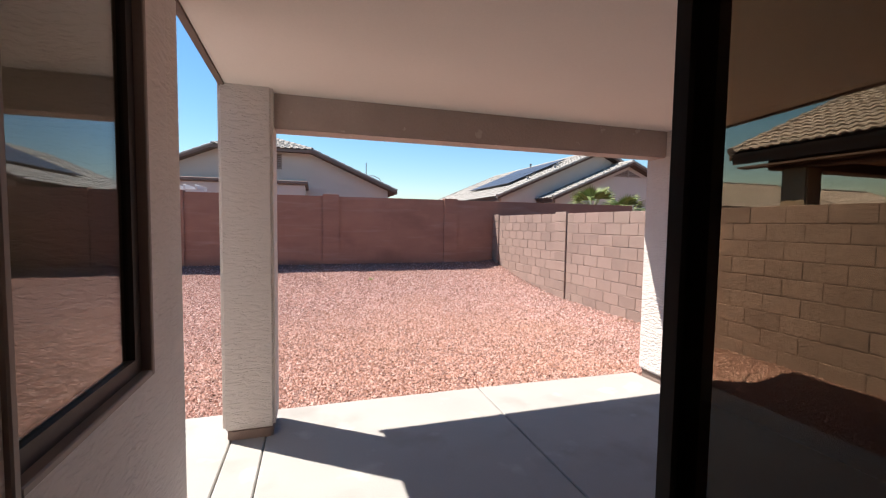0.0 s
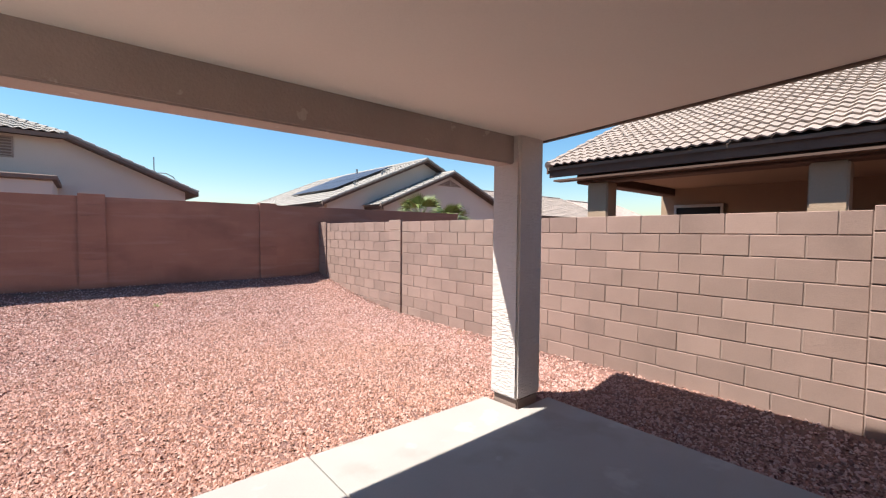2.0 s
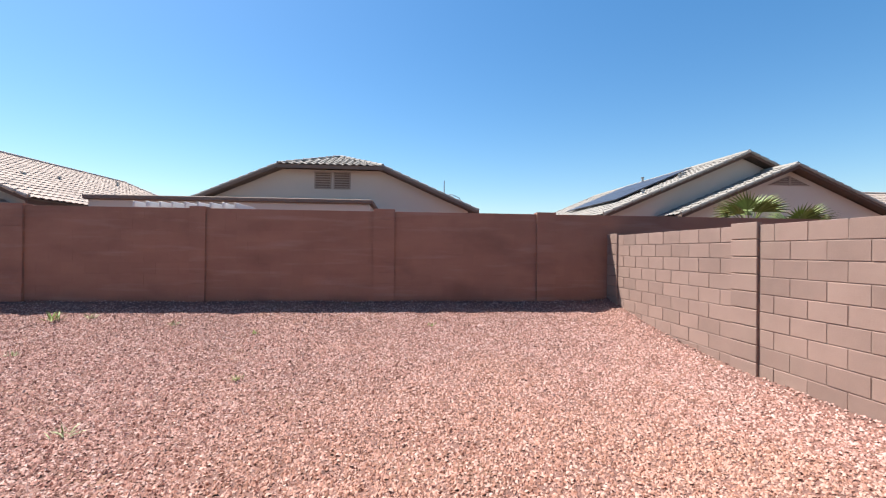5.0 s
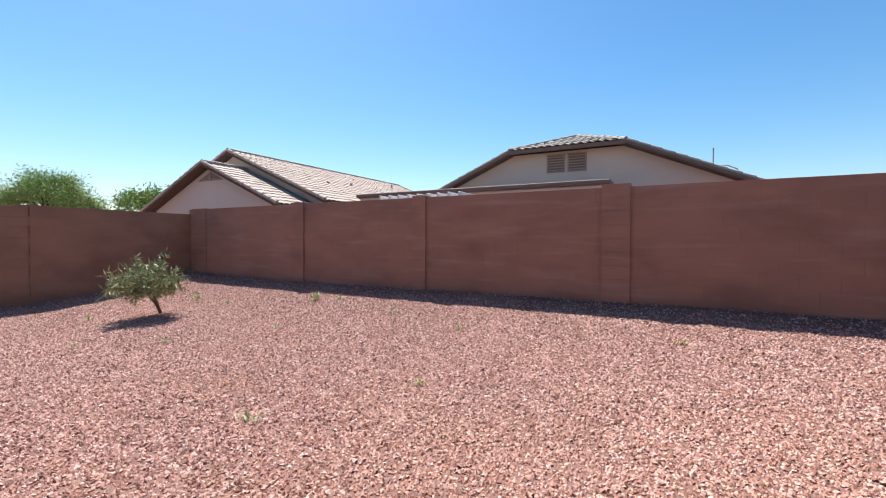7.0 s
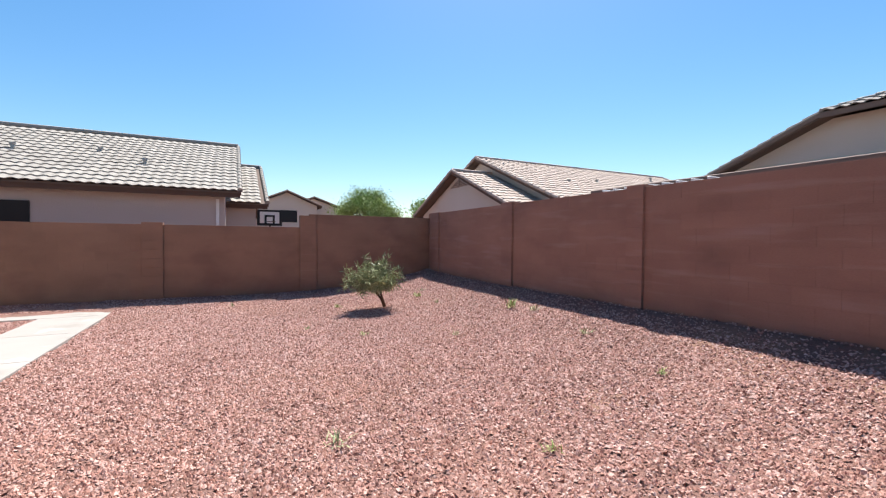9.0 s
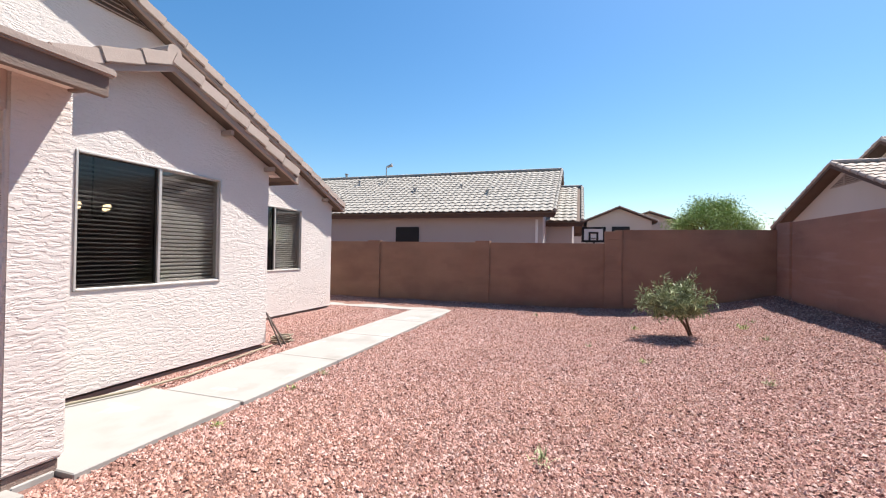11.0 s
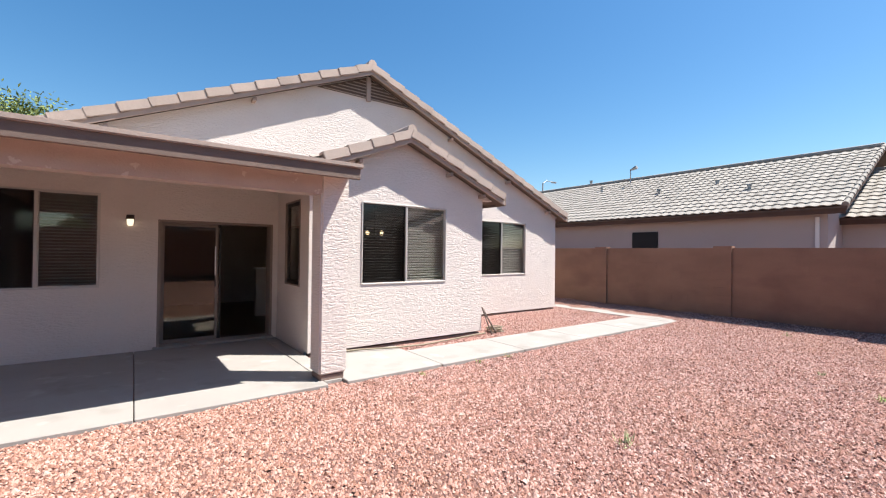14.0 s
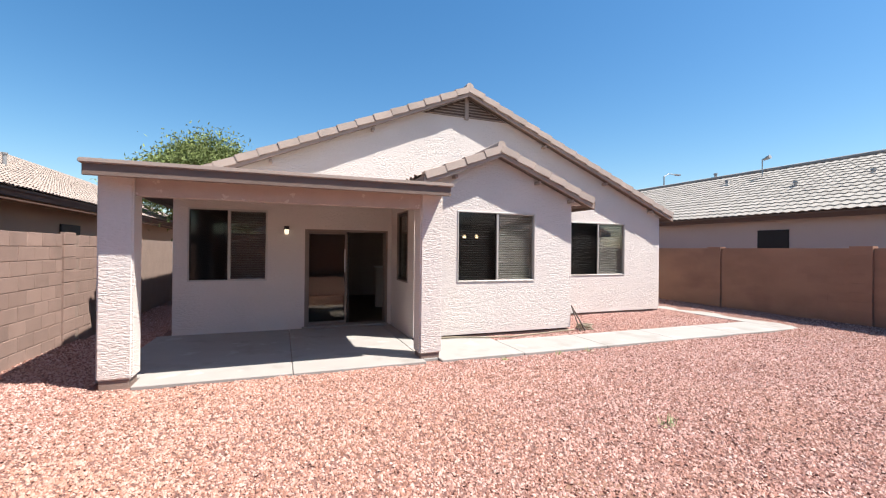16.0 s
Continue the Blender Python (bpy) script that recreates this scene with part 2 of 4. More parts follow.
# ---- building blocks ----
def boxes(*spans):
    """One bmesh of boxes, each (x0, x1, y0, y1, z0, z1)."""
    bm = bmesh.new()
    for x0, x1, y0, y1, z0, z1 in spans:
        bmesh.ops.create_cube(bm, size=1, matrix=Matrix.LocRotScale(((x0 + x1) / 2, (y0 + y1) / 2, (z0 + z1) / 2), None, (x1 - x0, y1 - y0, z1 - z0)))
    return bm


def soften(bm, width, segments=2):
    bmesh.ops.bevel(bm, geom=bm.edges[:], offset=width, segments=segments, affect='EDGES', clamp_overlap=True)
    return bm


def prism(points, axis, a, b):
    """A flat outline pushed along an axis: 'y' outlines are (x, z), 'x' outlines are (y, z), 'z' outlines are (x, y)."""
    bm = bmesh.new()
    put = {"y": lambda p, d: (p[0], d, p[1]), "x": lambda p, d: (d, p[0], p[1]), "z": lambda p, d: (p[0], p[1], d)}[axis]
    f = bm.faces.new([bm.verts.new(put(p, a)) for p in points])
    out = bmesh.ops.extrude_face_region(bm, geom=[f])
    shift = Vector(put((0, 0), b - a))
    for v in out["geom"]:
        if isinstance(v, bmesh.types.BMVert):
            v.co += shift
    bmesh.ops.recalc_face_normals(bm, faces=bm.faces[:])
    return bm


def joined(*parts):
    bm = parts[0]
    for other in parts[1:]:
        me = bpy.data.meshes.new("part")
        other.to_mesh(me)
        other.free()
        bm.from_mesh(me)
        bpy.data.meshes.remove(me)
    return bm


def tube(points, radius, sides=8, closed=True):
    """A round bar along a line of points; radius may be a list."""
    bm = bmesh.new()
    pts = [Vector(p) for p in points]
    rings = []
    for i, p in enumerate(pts):
        d = (pts[min(i + 1, len(pts) - 1)] - pts[max(i - 1, 0)]).normalized()
        side = d.cross(Vector((0, 0, 1)) if abs(d.z) < 0.9 else Vector((1, 0, 0))).normalized()
        up = side.cross(d)
        r = radius[i] if isinstance(radius, (list, tuple)) else radius
        rings.append([bm.verts.new(p + side * math.cos(a) * r + up * math.sin(a) * r) for a in (2 * math.pi * k / sides for k in range(sides))])
    for a, b in zip(rings, rings[1:]):
        for k in range(sides):
            bm.faces.new((a[k], a[(k + 1) % sides], b[(k + 1) % sides], b[k]))
    if closed:
        bm.faces.new(rings[0][::-1])
        bm.faces.new(rings[-1])
    bmesh.ops.recalc_face_normals(bm, faces=bm.faces[:])
    return bm


def solid(name, bm, mat, smooth=False):
    me = bpy.data.meshes.new(name)
    bm.to_mesh(me)
    bm.free()
    me.materials.append(mat)
    if smooth:
        me.polygons.foreach_set("use_smooth", [True] * len(me.polygons))
    return new(name, me)


def part(name, bm, mat, parent, label="", smooth=False):
    ob = solid(name, bm, mat, smooth)
    ob.parent = parent
    ob.matrix_parent_inverse = parent.matrix_basis.inverted()
    return tagged(ob, label) if label else ob


def structure(name, bm, mat, label, category, smooth=False):
    return tagged(solid(name, bm, mat, smooth), label, category, kind="structure")


def thing(name, at, label, category, group="", turn=0):
    ob = new(name)
    ob.matrix_basis = pose(*at, 0, 0, turn)
    ob.empty_display_size = 0.1
    return tagged(ob, label, category, group)


def raw_mesh(name, verts, faces, mat):
    """A mesh from arrays of places and of equal-sided faces."""
    me = bpy.data.meshes.new(name)
    me.vertices.add(len(verts))
    me.vertices.foreach_set("co", np.asarray(verts, np.float32).ravel())
    k = faces.shape[1]
    me.loops.add(faces.size)
    me.loops.foreach_set("vertex_index", faces.astype(np.int32).ravel())
    me.polygons.add(len(faces))
    me.polygons.foreach_set("loop_start", np.arange(0, faces.size, k, dtype=np.int32))
    me.polygons.foreach_set("use_smooth", np.zeros(len(faces), dtype=bool))
    me.update(calc_edges=True)
    me.validate()
    me.materials.append(mat)
    return me


def scattered(name, unit_verts, unit_faces, matrices, mat):
    """Many small copies of one shape joined into one mesh; matrices is an (n, 4, 4) array."""
    n, v = len(matrices), len(unit_verts)
    homo = np.c_[unit_verts, np.ones(v)]
    verts = np.einsum("nij,vj->nvi", matrices[:, :3, :], homo).reshape(-1, 3)
    faces = (np.asarray(unit_faces)[None] + (np.arange(n) * v)[:, None, None]).reshape(-1, len(unit_faces[0]))
    return raw_mesh(name, verts, faces, mat)


# ---- ground ----
def lay(x, y):
    """Height of the yard: level by the patio, rising to the far wall and a little to the side walls."""
    s = np.clip((y - 6.2) / 5.2, 0, 1)
    z = -0.04 + 0.55 * s ** 2.7
    z = z + 0.12 * np.clip((-7.8 - x) / 2.5, 0, 1) ** 2 + 0.09 * np.clip((x - 3.9) / 0.8, 0, 1) ** 2 * (y > 1)
    inside = (x > -10.4) & (x < 4.8) & (y < 11.5)
    return np.where(inside, z, np.where(y >= 11.5, 0.25, 0.0))


def ground_sheet():
    xs = np.r_[-4000, -1500, -500, -150, -60, -30, -16, np.arange(-10.5, 5.01, 0.125), 10, 20, 40, 100, 300, 1000, 4000]
    ys = np.r_[-4000, -1500, -500, -150, -60, -30, -14, np.arange(-6, 11.76, 0.125), 14, 20, 30, 60, 150, 500, 1500, 4000]
    gx, gy = np.meshgrid(xs, ys)
    gz = lay(gx, gy)
    near = (np.abs(gx) < 11) & (np.abs(gy) < 12)
    bumps = np.array([noise.noise((a * 1.3, b * 1.3, 0)) * 0.018 + noise.noise((a * 4, b * 4, 5)) * 0.009 for a, b in zip(gx.ravel(), gy.ravel())]).reshape(gx.shape)
    gz = gz + np.where(near, bumps, 0)
    nx, ny = len(xs), len(ys)
    i = (np.arange(ny - 1)[:, None] * nx + np.arange(nx - 1)[None]).ravel()
    faces = np.c_[i, i + 1, i + nx + 1, i + nx]
    me = raw_mesh("ground", np.c_[gx.ravel(), gy.ravel(), gz.ravel()], faces, SOIL)
    me.polygons.foreach_set("use_smooth", [True] * len(me.polygons))
    tagged(new("ground", me), "reddish gravel-covered earth of the back yard", "ground", kind="structure")


ground_sheet()

# concrete: patio slabs, the strip under the post, the walk and its turn
SLABS = [(1.324, 3.10, 0.925, 4.08), (3.10, 3.57, 0.925, 3.64), (-0.514, 1.316, 0.925, 4.08), (-0.745, -0.521, 0.925, 3.93), (-2.15, -0.752, 2.72, 4.09)]
SLABS += [(x, x + 1.654, 3.13, 4.11) for x in (-3.81, -5.47, -7.13, -8.79)] + [(-9.43, -8.80, y, y + 1.534) for y in (2.57, 1.03, -0.51, -2.05)]
pavement = structure("pavement", boxes((-2.0, 3.5, 0.93, 4.0, -0.16, -0.10), (-9.2, -2.2, 3.25, 4.1, -0.16, -0.10)), CONCRETE, "poured concrete patio floor and garden walk", "paving")
part("slab", soften(prism([(1.324, 0.925), (3.57, 0.925), (3.57, 3.64), (3.11, 3.64), (3.10, 4.04), (1.324, 4.08)], "z", -0.105, 0.0), 0.008, 1), CONCRETE, pavement)
for x0, x1, y0, y1 in SLABS[2:]:
    part("slab", soften(boxes((x0, x1, y0, y1, -0.105, 0.0)), 0.008, 1), CONCRETE, pavement)


# ---- block fences ----
def chamfered(l, d, h, c=0.006):
    """A block with its four front edges chamfered: l along the wall, d deep, h high, its front towards -x."""
    v = [(0, -l / 2 + c, c), (0, l / 2 - c, c), (0, l / 2 - c, h - c), (0, -l / 2 + c, h - c),
         (c, -l / 2, 0), (c, l / 2, 0), (c, l / 2, h), (c, -l / 2, h), (d, -l / 2, 0), (d, l / 2, 0), (d, l / 2, h), (d, -l / 2, h)]
    f = [(3, 2, 1, 0), (0, 1, 5, 4), (1, 2, 6, 5), (2, 3, 7, 6), (3, 0, 4, 7), (4, 5, 9, 8), (5, 6, 10, 9), (6, 7, 11, 10), (7, 4, 8, 11), (8, 9, 10, 11)]
    return np.array(v, float), np.array(f)


EAST, NORTH, WEST = 4.72, 11.425, -10.32
E_PIERS = [-2.45, 1.12, 4.66, 7.79, 11.02]
wall_east = structure("wall_east", boxes((EAST + 0.006, EAST + 0.15, -9, 11.41, -0.4, 1.80)), MORTAR, "tan and pink concrete block fence with raked joints", "wall")


def east_blocks():
    for n, p in enumerate(E_PIERS):
        for k in range(10):
            ob = new("pier_block", raw_mesh("pier_block", *chamfered(0.392, 0.06, 0.194), BLOCK) if n == k == 0 else bpy.data.objects["pier_block"].data)
            ob.matrix_basis = pose(EAST - 0.03, p + 0.2, -0.2 + k * 0.2035 + 0.02)
            ob.parent = wall_east
    spans = [(a + 0.40, b) for a, b in zip(E_PIERS, E_PIERS[1:])]
    spare = []
    for y0, y1 in spans:
        count = round((y1 - y0) / 0.405)
        step = (y1 - y0) / count
        whole, half = (raw_mesh("block", *chamfered(w, 0.04, 0.1905, 0.004), BLOCK) for w in (step - 0.010, step / 2 - 0.009))
        for row in range(10):
            z = -0.18 + row * 0.2
            shift = 0.5 * (row % 2)
            for k in range(count + (row % 2)):
                y = y0 + (k + 0.5 - shift) * step
                end = row % 2 and k in (0, count)
                if end:
                    y += step / 4 if k == 0 else -step / 4
                m = pose(EAST + random.uniform(-0.002, 0.002), y, z, 0, 0, random.uniform(-0.25, 0.25))
                if y0 > 0 and row > 0:
                    ob = new("block", half if end else whole)
                    ob.matrix_basis, ob.parent = m, wall_east
                elif not end:
                    spare.append(np.array(m))
    me = scattered("block_course", *chamfered(0.390, 0.04, 0.190, 0.004), np.array(spare), BLOCK)
    tagged(part_mesh("block_course", me, wall_east), kind="stuff")


def part_mesh(name, me, parent):
    ob = new(name, me)
    ob.parent = parent
    ob.matrix_parent_inverse = parent.matrix_basis.inverted()
    return ob


east_blocks()


def painted_fence(name, along, face, start, end, top, piers, turn, label):
    """A painted block fence: core, courses of blocks and piers; along 'x' faces -y, along 'y' faces +x."""
    rows = math.ceil((top + 0.2) / 0.203)
    if along == "x":
        core = boxes((start, end, face + 0.012, face + 0.15, -0.4, top))
    else:
        core = boxes((face - 0.15, face - 0.012, start, end, -0.4, top))
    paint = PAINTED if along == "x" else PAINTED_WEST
    wall = structure(name, core, paint, label, "wall")
    ms = []
    for row in range(rows):
        z = top - (row + 1) * 0.203
        a = start + (0.203 if row % 2 else 0.406)
        while a < end - 0.2:
            out = random.uniform(-0.001, 0.001)
            ms.append(np.array(pose(a, face + out, z, 0, 0, 90) if along == "x" else pose(face - out, a, z, 0, 0, 180)))
            a += 0.406
    unit = chamfered(0.4056, 0.03, 0.2027, 0.001)
    tagged(part_mesh("block_course", scattered("block_course", *unit, np.array(ms), paint), wall), kind="stuff")
    for a, b, high in piers:
        bm = boxes()
        for k in range(rows + 1):
            z = high - (k + 1) * 0.203
            o = random.uniform(0.0, 0.003)
            span = (a, b, face - 0.045 - o, face + 0.17, z + 0.0008, z + 0.2022) if along == "x" else (face - 0.17, face + 0.045 + o, a, b, z + 0.0008, z + 0.2022)
            bm = joined(bm, boxes(span))
        part("pier", soften(bm, 0.0012, 1), paint, wall)
    return wall


painted_fence("wall_north", "x", NORTH, -10.4, 9.5, 2.225,
              [(-10.2, -9.62, 2.235), (-6.51, -6.13, 2.26), (-3.30, -3.02, 2.26), (0.05, 0.45, 2.27), (3.24, 3.62, 2.26)], 90, "reddish-brown painted block fence with flat piers")
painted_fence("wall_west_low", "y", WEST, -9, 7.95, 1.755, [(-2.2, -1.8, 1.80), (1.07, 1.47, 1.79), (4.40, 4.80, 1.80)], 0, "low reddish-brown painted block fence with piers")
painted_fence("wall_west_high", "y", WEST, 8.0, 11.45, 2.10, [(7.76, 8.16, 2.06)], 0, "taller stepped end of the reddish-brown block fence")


# ---- own house ----
REAR, BUMP, SIDE = 0.92, 2.60, -0.76
PEAK_X, PEAK_Z, PITCH = -2.50, 5.335, 0.42
B_PEAK_X = -2.41


def pierced(x0, x1, y0, y1, z0, z1, holes):
    """A wall along x with rectangular holes (x0, x1, z0, z1), as boxes."""
    cuts = sorted({x0, x1, *(h[0] for h in holes), *(h[1] for h in holes)})
    bm = boxes()
    for a, b in zip(cuts, cuts[1:]):
        z = z0
        for h in sorted((h for h in holes if h[0] <= a and b <= h[1]), key=lambda h: h[2]):
            if h[2] > z:
                bm = joined(bm, boxes((a, b, y0, y1, z, h[2])))
            z = h[3]
        bm = joined(bm, boxes((a, b, y0, y1, z, z1)))
    bmesh.ops.remove_doubles(bm, verts=bm.verts[:], dist=0.0005)
    return bm


DOOR = (-0.67, 1.04, 0.0, 2.02)
WIN_PATIO = (1.74, 3.11, 0.985, 2.363)
WIN_BUMP = (-3.31, -1.605, 1.02, 2.37)
WIN_BED = (-7.285, -5.48, 0.99, 2.385)
WIN_SIDE = (1.42, 2.19, 0.99, 2.37)
structure("wall_rear_patio", pierced(SIDE + 0.002, 3.345, REAR - 0.16, REAR, -0.12, 2.6, [DOOR, WIN_PATIO]), STUCCO, "pinkish-beige stucco rear wall under the patio cover", "wall")
structure("wall_rear_bedroom", pierced(-8.54, -4.19, REAR - 0.16, REAR, 0.02, 2.6, [WIN_BED]), STUCCO, "pinkish-beige trowelled stucco rear wall", "wall")
structure("wall_bump", pierced(-4.20, SIDE, BUMP - 0.16, BUMP, 0.03, 2.6, [WIN_BUMP]), STUCCO, "pinkish-beige trowelled stucco wall of the projecting room", "wall")
side = pierced(REAR, BUMP - 0.162, -0.16, 0, -0.12, 2.6, [WIN_SIDE])
bmesh.ops.transform(side, matrix=Matrix(((0, 1, 0, SIDE), (1, 0, 0, 0), (0, 0, 1, 0), (0, 0, 0, 1))), verts=side.verts[:])
bmesh.ops.reverse_faces(side, faces=side.faces[:])
structure("wall_bump_side", side, STUCCO, "stucco side wall beside the sliding door", "wall")
structure("wall_bump_far", boxes((-4.20, -4.04, REAR, BUMP - 0.162, 0.03, 2.6)), STUCCO, "stucco side wall of the projecting room", "wall")
structure("wall_side_east", boxes((3.185, 3.345, -9, REAR - 0.162, -0.12, 2.6)), STUCCO, "stucco side wall of the house", "wall")
structure("wall_side_west", boxes((-8.54, -8.38, -9, REAR - 0.162, 0.02, 2.6)), STUCCO, "stucco side wall of the house", "wall")
structure("wall_front", boxes((-8.378, 3.183, -9, -8.84, -0.1, 2.6)), STUCCO, "stucco front wall of the house", "wall")
structure("foundation", boxes((-8.51, 3.315, -8.9, REAR - 0.03, -0.3, -0.004), (-4.17, SIDE - 0.03, REAR - 0.02, BUMP - 0.03, -0.3, -0.004)), MORTAR, "grey concrete footing under the house walls", "footing")
GABLE_LOW = 2.6
half = (PEAK_Z - 0.16 - GABLE_LOW) / PITCH
gable = [(PEAK_X - half, GABLE_LOW), (PEAK_X + half, GABLE_LOW), (PEAK_X, PEAK_Z - 0.16)]
structure("wall_gable", prism(gable, "y", REAR - 0.16, REAR), STUCCO, "stucco main gable above the patio roof", "wall")
B_PEAK = 3.60
half = (B_PEAK - 0.16 - 2.6) / 0.41
structure("wall_bump_gable", prism([(B_PEAK_X - half, 2.6), (B_PEAK_X + half, 2.6), (B_PEAK_X, B_PEAK - 0.16)], "y", BUMP - 0.16, BUMP), STUCCO, "stucco gable of the projecting room", "wall")


# ---- roof tiles ----
def tile_shape(w=0.25, l=0.42, drop=0.03, wave=0.042):
    """One S-shaped roof tile: u across, v up the slope, w off it; its lower end is lifted and has a lip."""
    n = 7
    u = np.linspace(-w / 2, w / 2 * 1.04, n)
    h = wave * (0.5 + 0.5 * np.sin(np.linspace(-0.5 * math.pi, 1.5 * math.pi, n)))
    low, high = np.c_[u, np.zeros(n), h + drop], np.c_[u, np.full(n, l), h]
    lip = np.c_[u, np.zeros(n) + 0.004, h + drop - 0.022]
    v = np.r_[low, high, lip]
    f = [(k, k + 1, n + k + 1, n + k) for k in range(n - 1)] + [(2 * n + k, 2 * n + k + 1, k + 1, k) for k in range(n - 1)]
    return v, np.array(f)


def tiled(parent, eave, along, up, width, length, mat, singles=0, keep=None, w=0.25, step=0.35, wave=0.045):
    """Rows of tiles on a slope from the eave's end point; the first ones of the plan are single parts, the rest one mesh."""
    along, up = Vector(along).normalized(), Vector(up).normalized()
    normal = along.cross(up)
    unit = tile_shape(w, step + 0.05, wave=wave)
    one = raw_mesh("roof_tile", *unit, mat)
    ms = []
    for r in range(int(length / step)):
        for c in range(int(width / w)):
            a, b = (c + 0.5) * w, r * step
            if keep is None or keep(a, b + step * 0.5):
                o = Vector(eave) + along * (a + random.uniform(-0.006, 0.006)) + up * (b + random.uniform(-0.008, 0.008)) + normal * random.uniform(0.0, 0.006)
                ms.append(Matrix((along, up, normal)).transposed().to_4x4())
                ms[-1].translation = o
    for m in ms[:singles]:
        ob = new("roof_tile", one)
        ob.matrix_basis, ob.parent, ob.matrix_parent_inverse = m, parent, parent.matrix_basis.inverted()
    if ms[singles:]:
        tagged(part_mesh("roof_covering", scattered("roof_covering", *unit, np.array([np.array(m) for m in ms[singles:]]), mat), parent), kind="stuff")


def rake_tiles(parent, p0, p1, y0, y1, mat, size=0.40, high=0.13):
    """Trim tiles down a gable's edge, from the eave p0 to the peak p1 (x, z)."""
    a, b = Vector((p0[0], 0, p0[1])), Vector((p1[0], 0, p1[1]))
    d = (b - a).normalized()
    count = round((b - a).length / size)
    step = (b - a).length / count
    up = Vector((-d.z, 0, d.x)) if d.x > 0 else Vector((d.z, 0, -d.x))
    bm = boxes((0.006, step + 0.012, 0, abs(y1 - y0), -high, 0.015))
    for v in bm.verts:
        if v.co.x > step * 0.5:
            v.co.z -= 0.022
            v.co.y *= 0.94
    soften(bm, 0.010, 2)
    me = bpy.data.meshes.new("rake_tile")
    bm.to_mesh(me)
    bm.free()
    me.materials.append(mat)
    across = Vector((0, 1, 0))
    lining = boxes((0.0, (b - a).length, 0.012, abs(y1 - y0) - 0.022, -high + 0.012, -0.004))
    m = Matrix((d, across, up)).transposed().to_4x4()
    m.translation = a + up * 0.012 + Vector((0, min(y0, y1), 0))
    bmesh.ops.transform(lining, matrix=m, verts=lining.verts[:])
    part("rake_lining", lining, UNDER, parent)
    for k in range(count):
        m = Matrix((d, across, up)).transposed().to_4x4()
        m.translation = a + d * step * k + up * (0.03 + random.uniform(-0.004, 0.004)) + Vector((0, min(y0, y1) + random.uniform(-0.006, 0.006), 0))
        ob = new("rake_tile", me)
        ob.matrix_basis, ob.parent, ob.matrix_parent_inverse = m, parent, parent.matrix_basis.inverted()


def gable_roof(name, peak, low_x, low_x2, y0, y1, pitch, mat, label, thick=0.14):
    """A gable roof with its ridge along y: two sloping decks, fascia and rake boards, trim tiles at the y1 (or y0) end and rows of tiles."""
    px, pz = peak
    root = thing(name, (px, (y0 + y1) / 2, pz), label, "roof")
    tagged(root, kind="structure")
    for s, lx in ((-1, low_x), (1, low_x2)):
        run = abs(lx - px)
        lz = pz - run * pitch
        out = [(px, pz - 0.05), (px, pz - thick), (lx, lz - thick), (lx, lz - 0.05)]
        part("roof_deck", prism(out, "y", y0 + 0.05, y1 - 0.05), UNDER, root)
        part("fascia", boxes((lx - 0.02 if s < 0 else lx, lx if s < 0 else lx + 0.02, y0, y1, lz - 0.20, lz - 0.03)), TIMBER, root)
        for ye in (y0, y1):
            o = [(px, pz - 0.03), (px, pz - 0.19), (lx, lz - 0.19), (lx, lz - 0.03)]
            part("rake_board", prism(o, "y", ye - 0.045 if ye == y1 else ye, ye if ye == y1 else ye + 0.045), RAKE, root)
            rake_tiles(root, (lx, lz), (px, pz), ye - 0.13 if ye == y1 else ye - 0.04, ye + 0.04 if ye == y1 else ye + 0.13, mat)
        d = math.hypot(run, pz - lz)
        up = Vector((-s * run, 0, pz - lz))
        if s > 0:
            tiled(root, (lx + 0.05, y0 + 0.1, lz - 0.03), (0, 1, 0), up, y1 - y0 - 0.2, d, mat)
        else:
            tiled(root, (lx - 0.05, y1 - 0.1, lz - 0.03), (0, -1, 0), up, y1 - y0 - 0.2, d, mat)
    part("ridge_cap", tube([(px, y0, pz + 0.02), (px, y1, pz + 0.02)], 0.09, 10), mat, root)
    return root


RAKE_Y = 1.14
gable_roof("roof", (PEAK_X, PEAK_Z), -8.80, 3.80, -9.2, RAKE_Y, PITCH, TILE, "low-pitched gable roof with beige concrete tiles")
gable_roof("roof_bump", (B_PEAK_X, B_PEAK), -4.60, -0.86, 1.0, 2.83, 0.41, TILE, "small gable roof of beige tiles over the projecting room")

# patio cover
EDGE = 4.22
cover = thing("patio_cover", (1.3, 3.76, 2.17), "stucco patio cover with two square posts and a beam", "patio cover")
tagged(cover, kind="structure")
for x0, x1, y0, y1 in ((-0.80, -0.45, 3.61, 3.94), (3.10, 3.455, 3.65, 3.98)):
    part("post", soften(boxes((x0, x1, y0, y1, 0.07, 2.52)), 0.022, 3), STUCCO, cover)
    part("post_base", soften(boxes((x0 + 0.03, x1 - 0.02, y0 + 0.015, y1 - 0.02, -0.12, 0.075)), 0.012, 2), MORTAR, cover, "bare concrete footing under the post")
part("beam", soften(boxes((-0.46, 3.11, 3.72, 3.935, 2.235, 2.524)), 0.012, 2), STUCCO_TRIM, cover)
structure("ceiling", prism([(REAR + 0.002, 2.622), (EDGE - 0.05, 2.461), (EDGE - 0.05, 2.476), (REAR + 0.002, 2.637)], "x", -0.752, 3.458), CEILING, "smooth beige stucco ceiling of the patio", "ceiling")
part("roof_slab", prism([(REAR, 2.80), (REAR, 2.641), (EDGE - 0.02, 2.478), (EDGE - 0.02, 2.53)], "x", -0.75, 3.45), UNDER, cover)
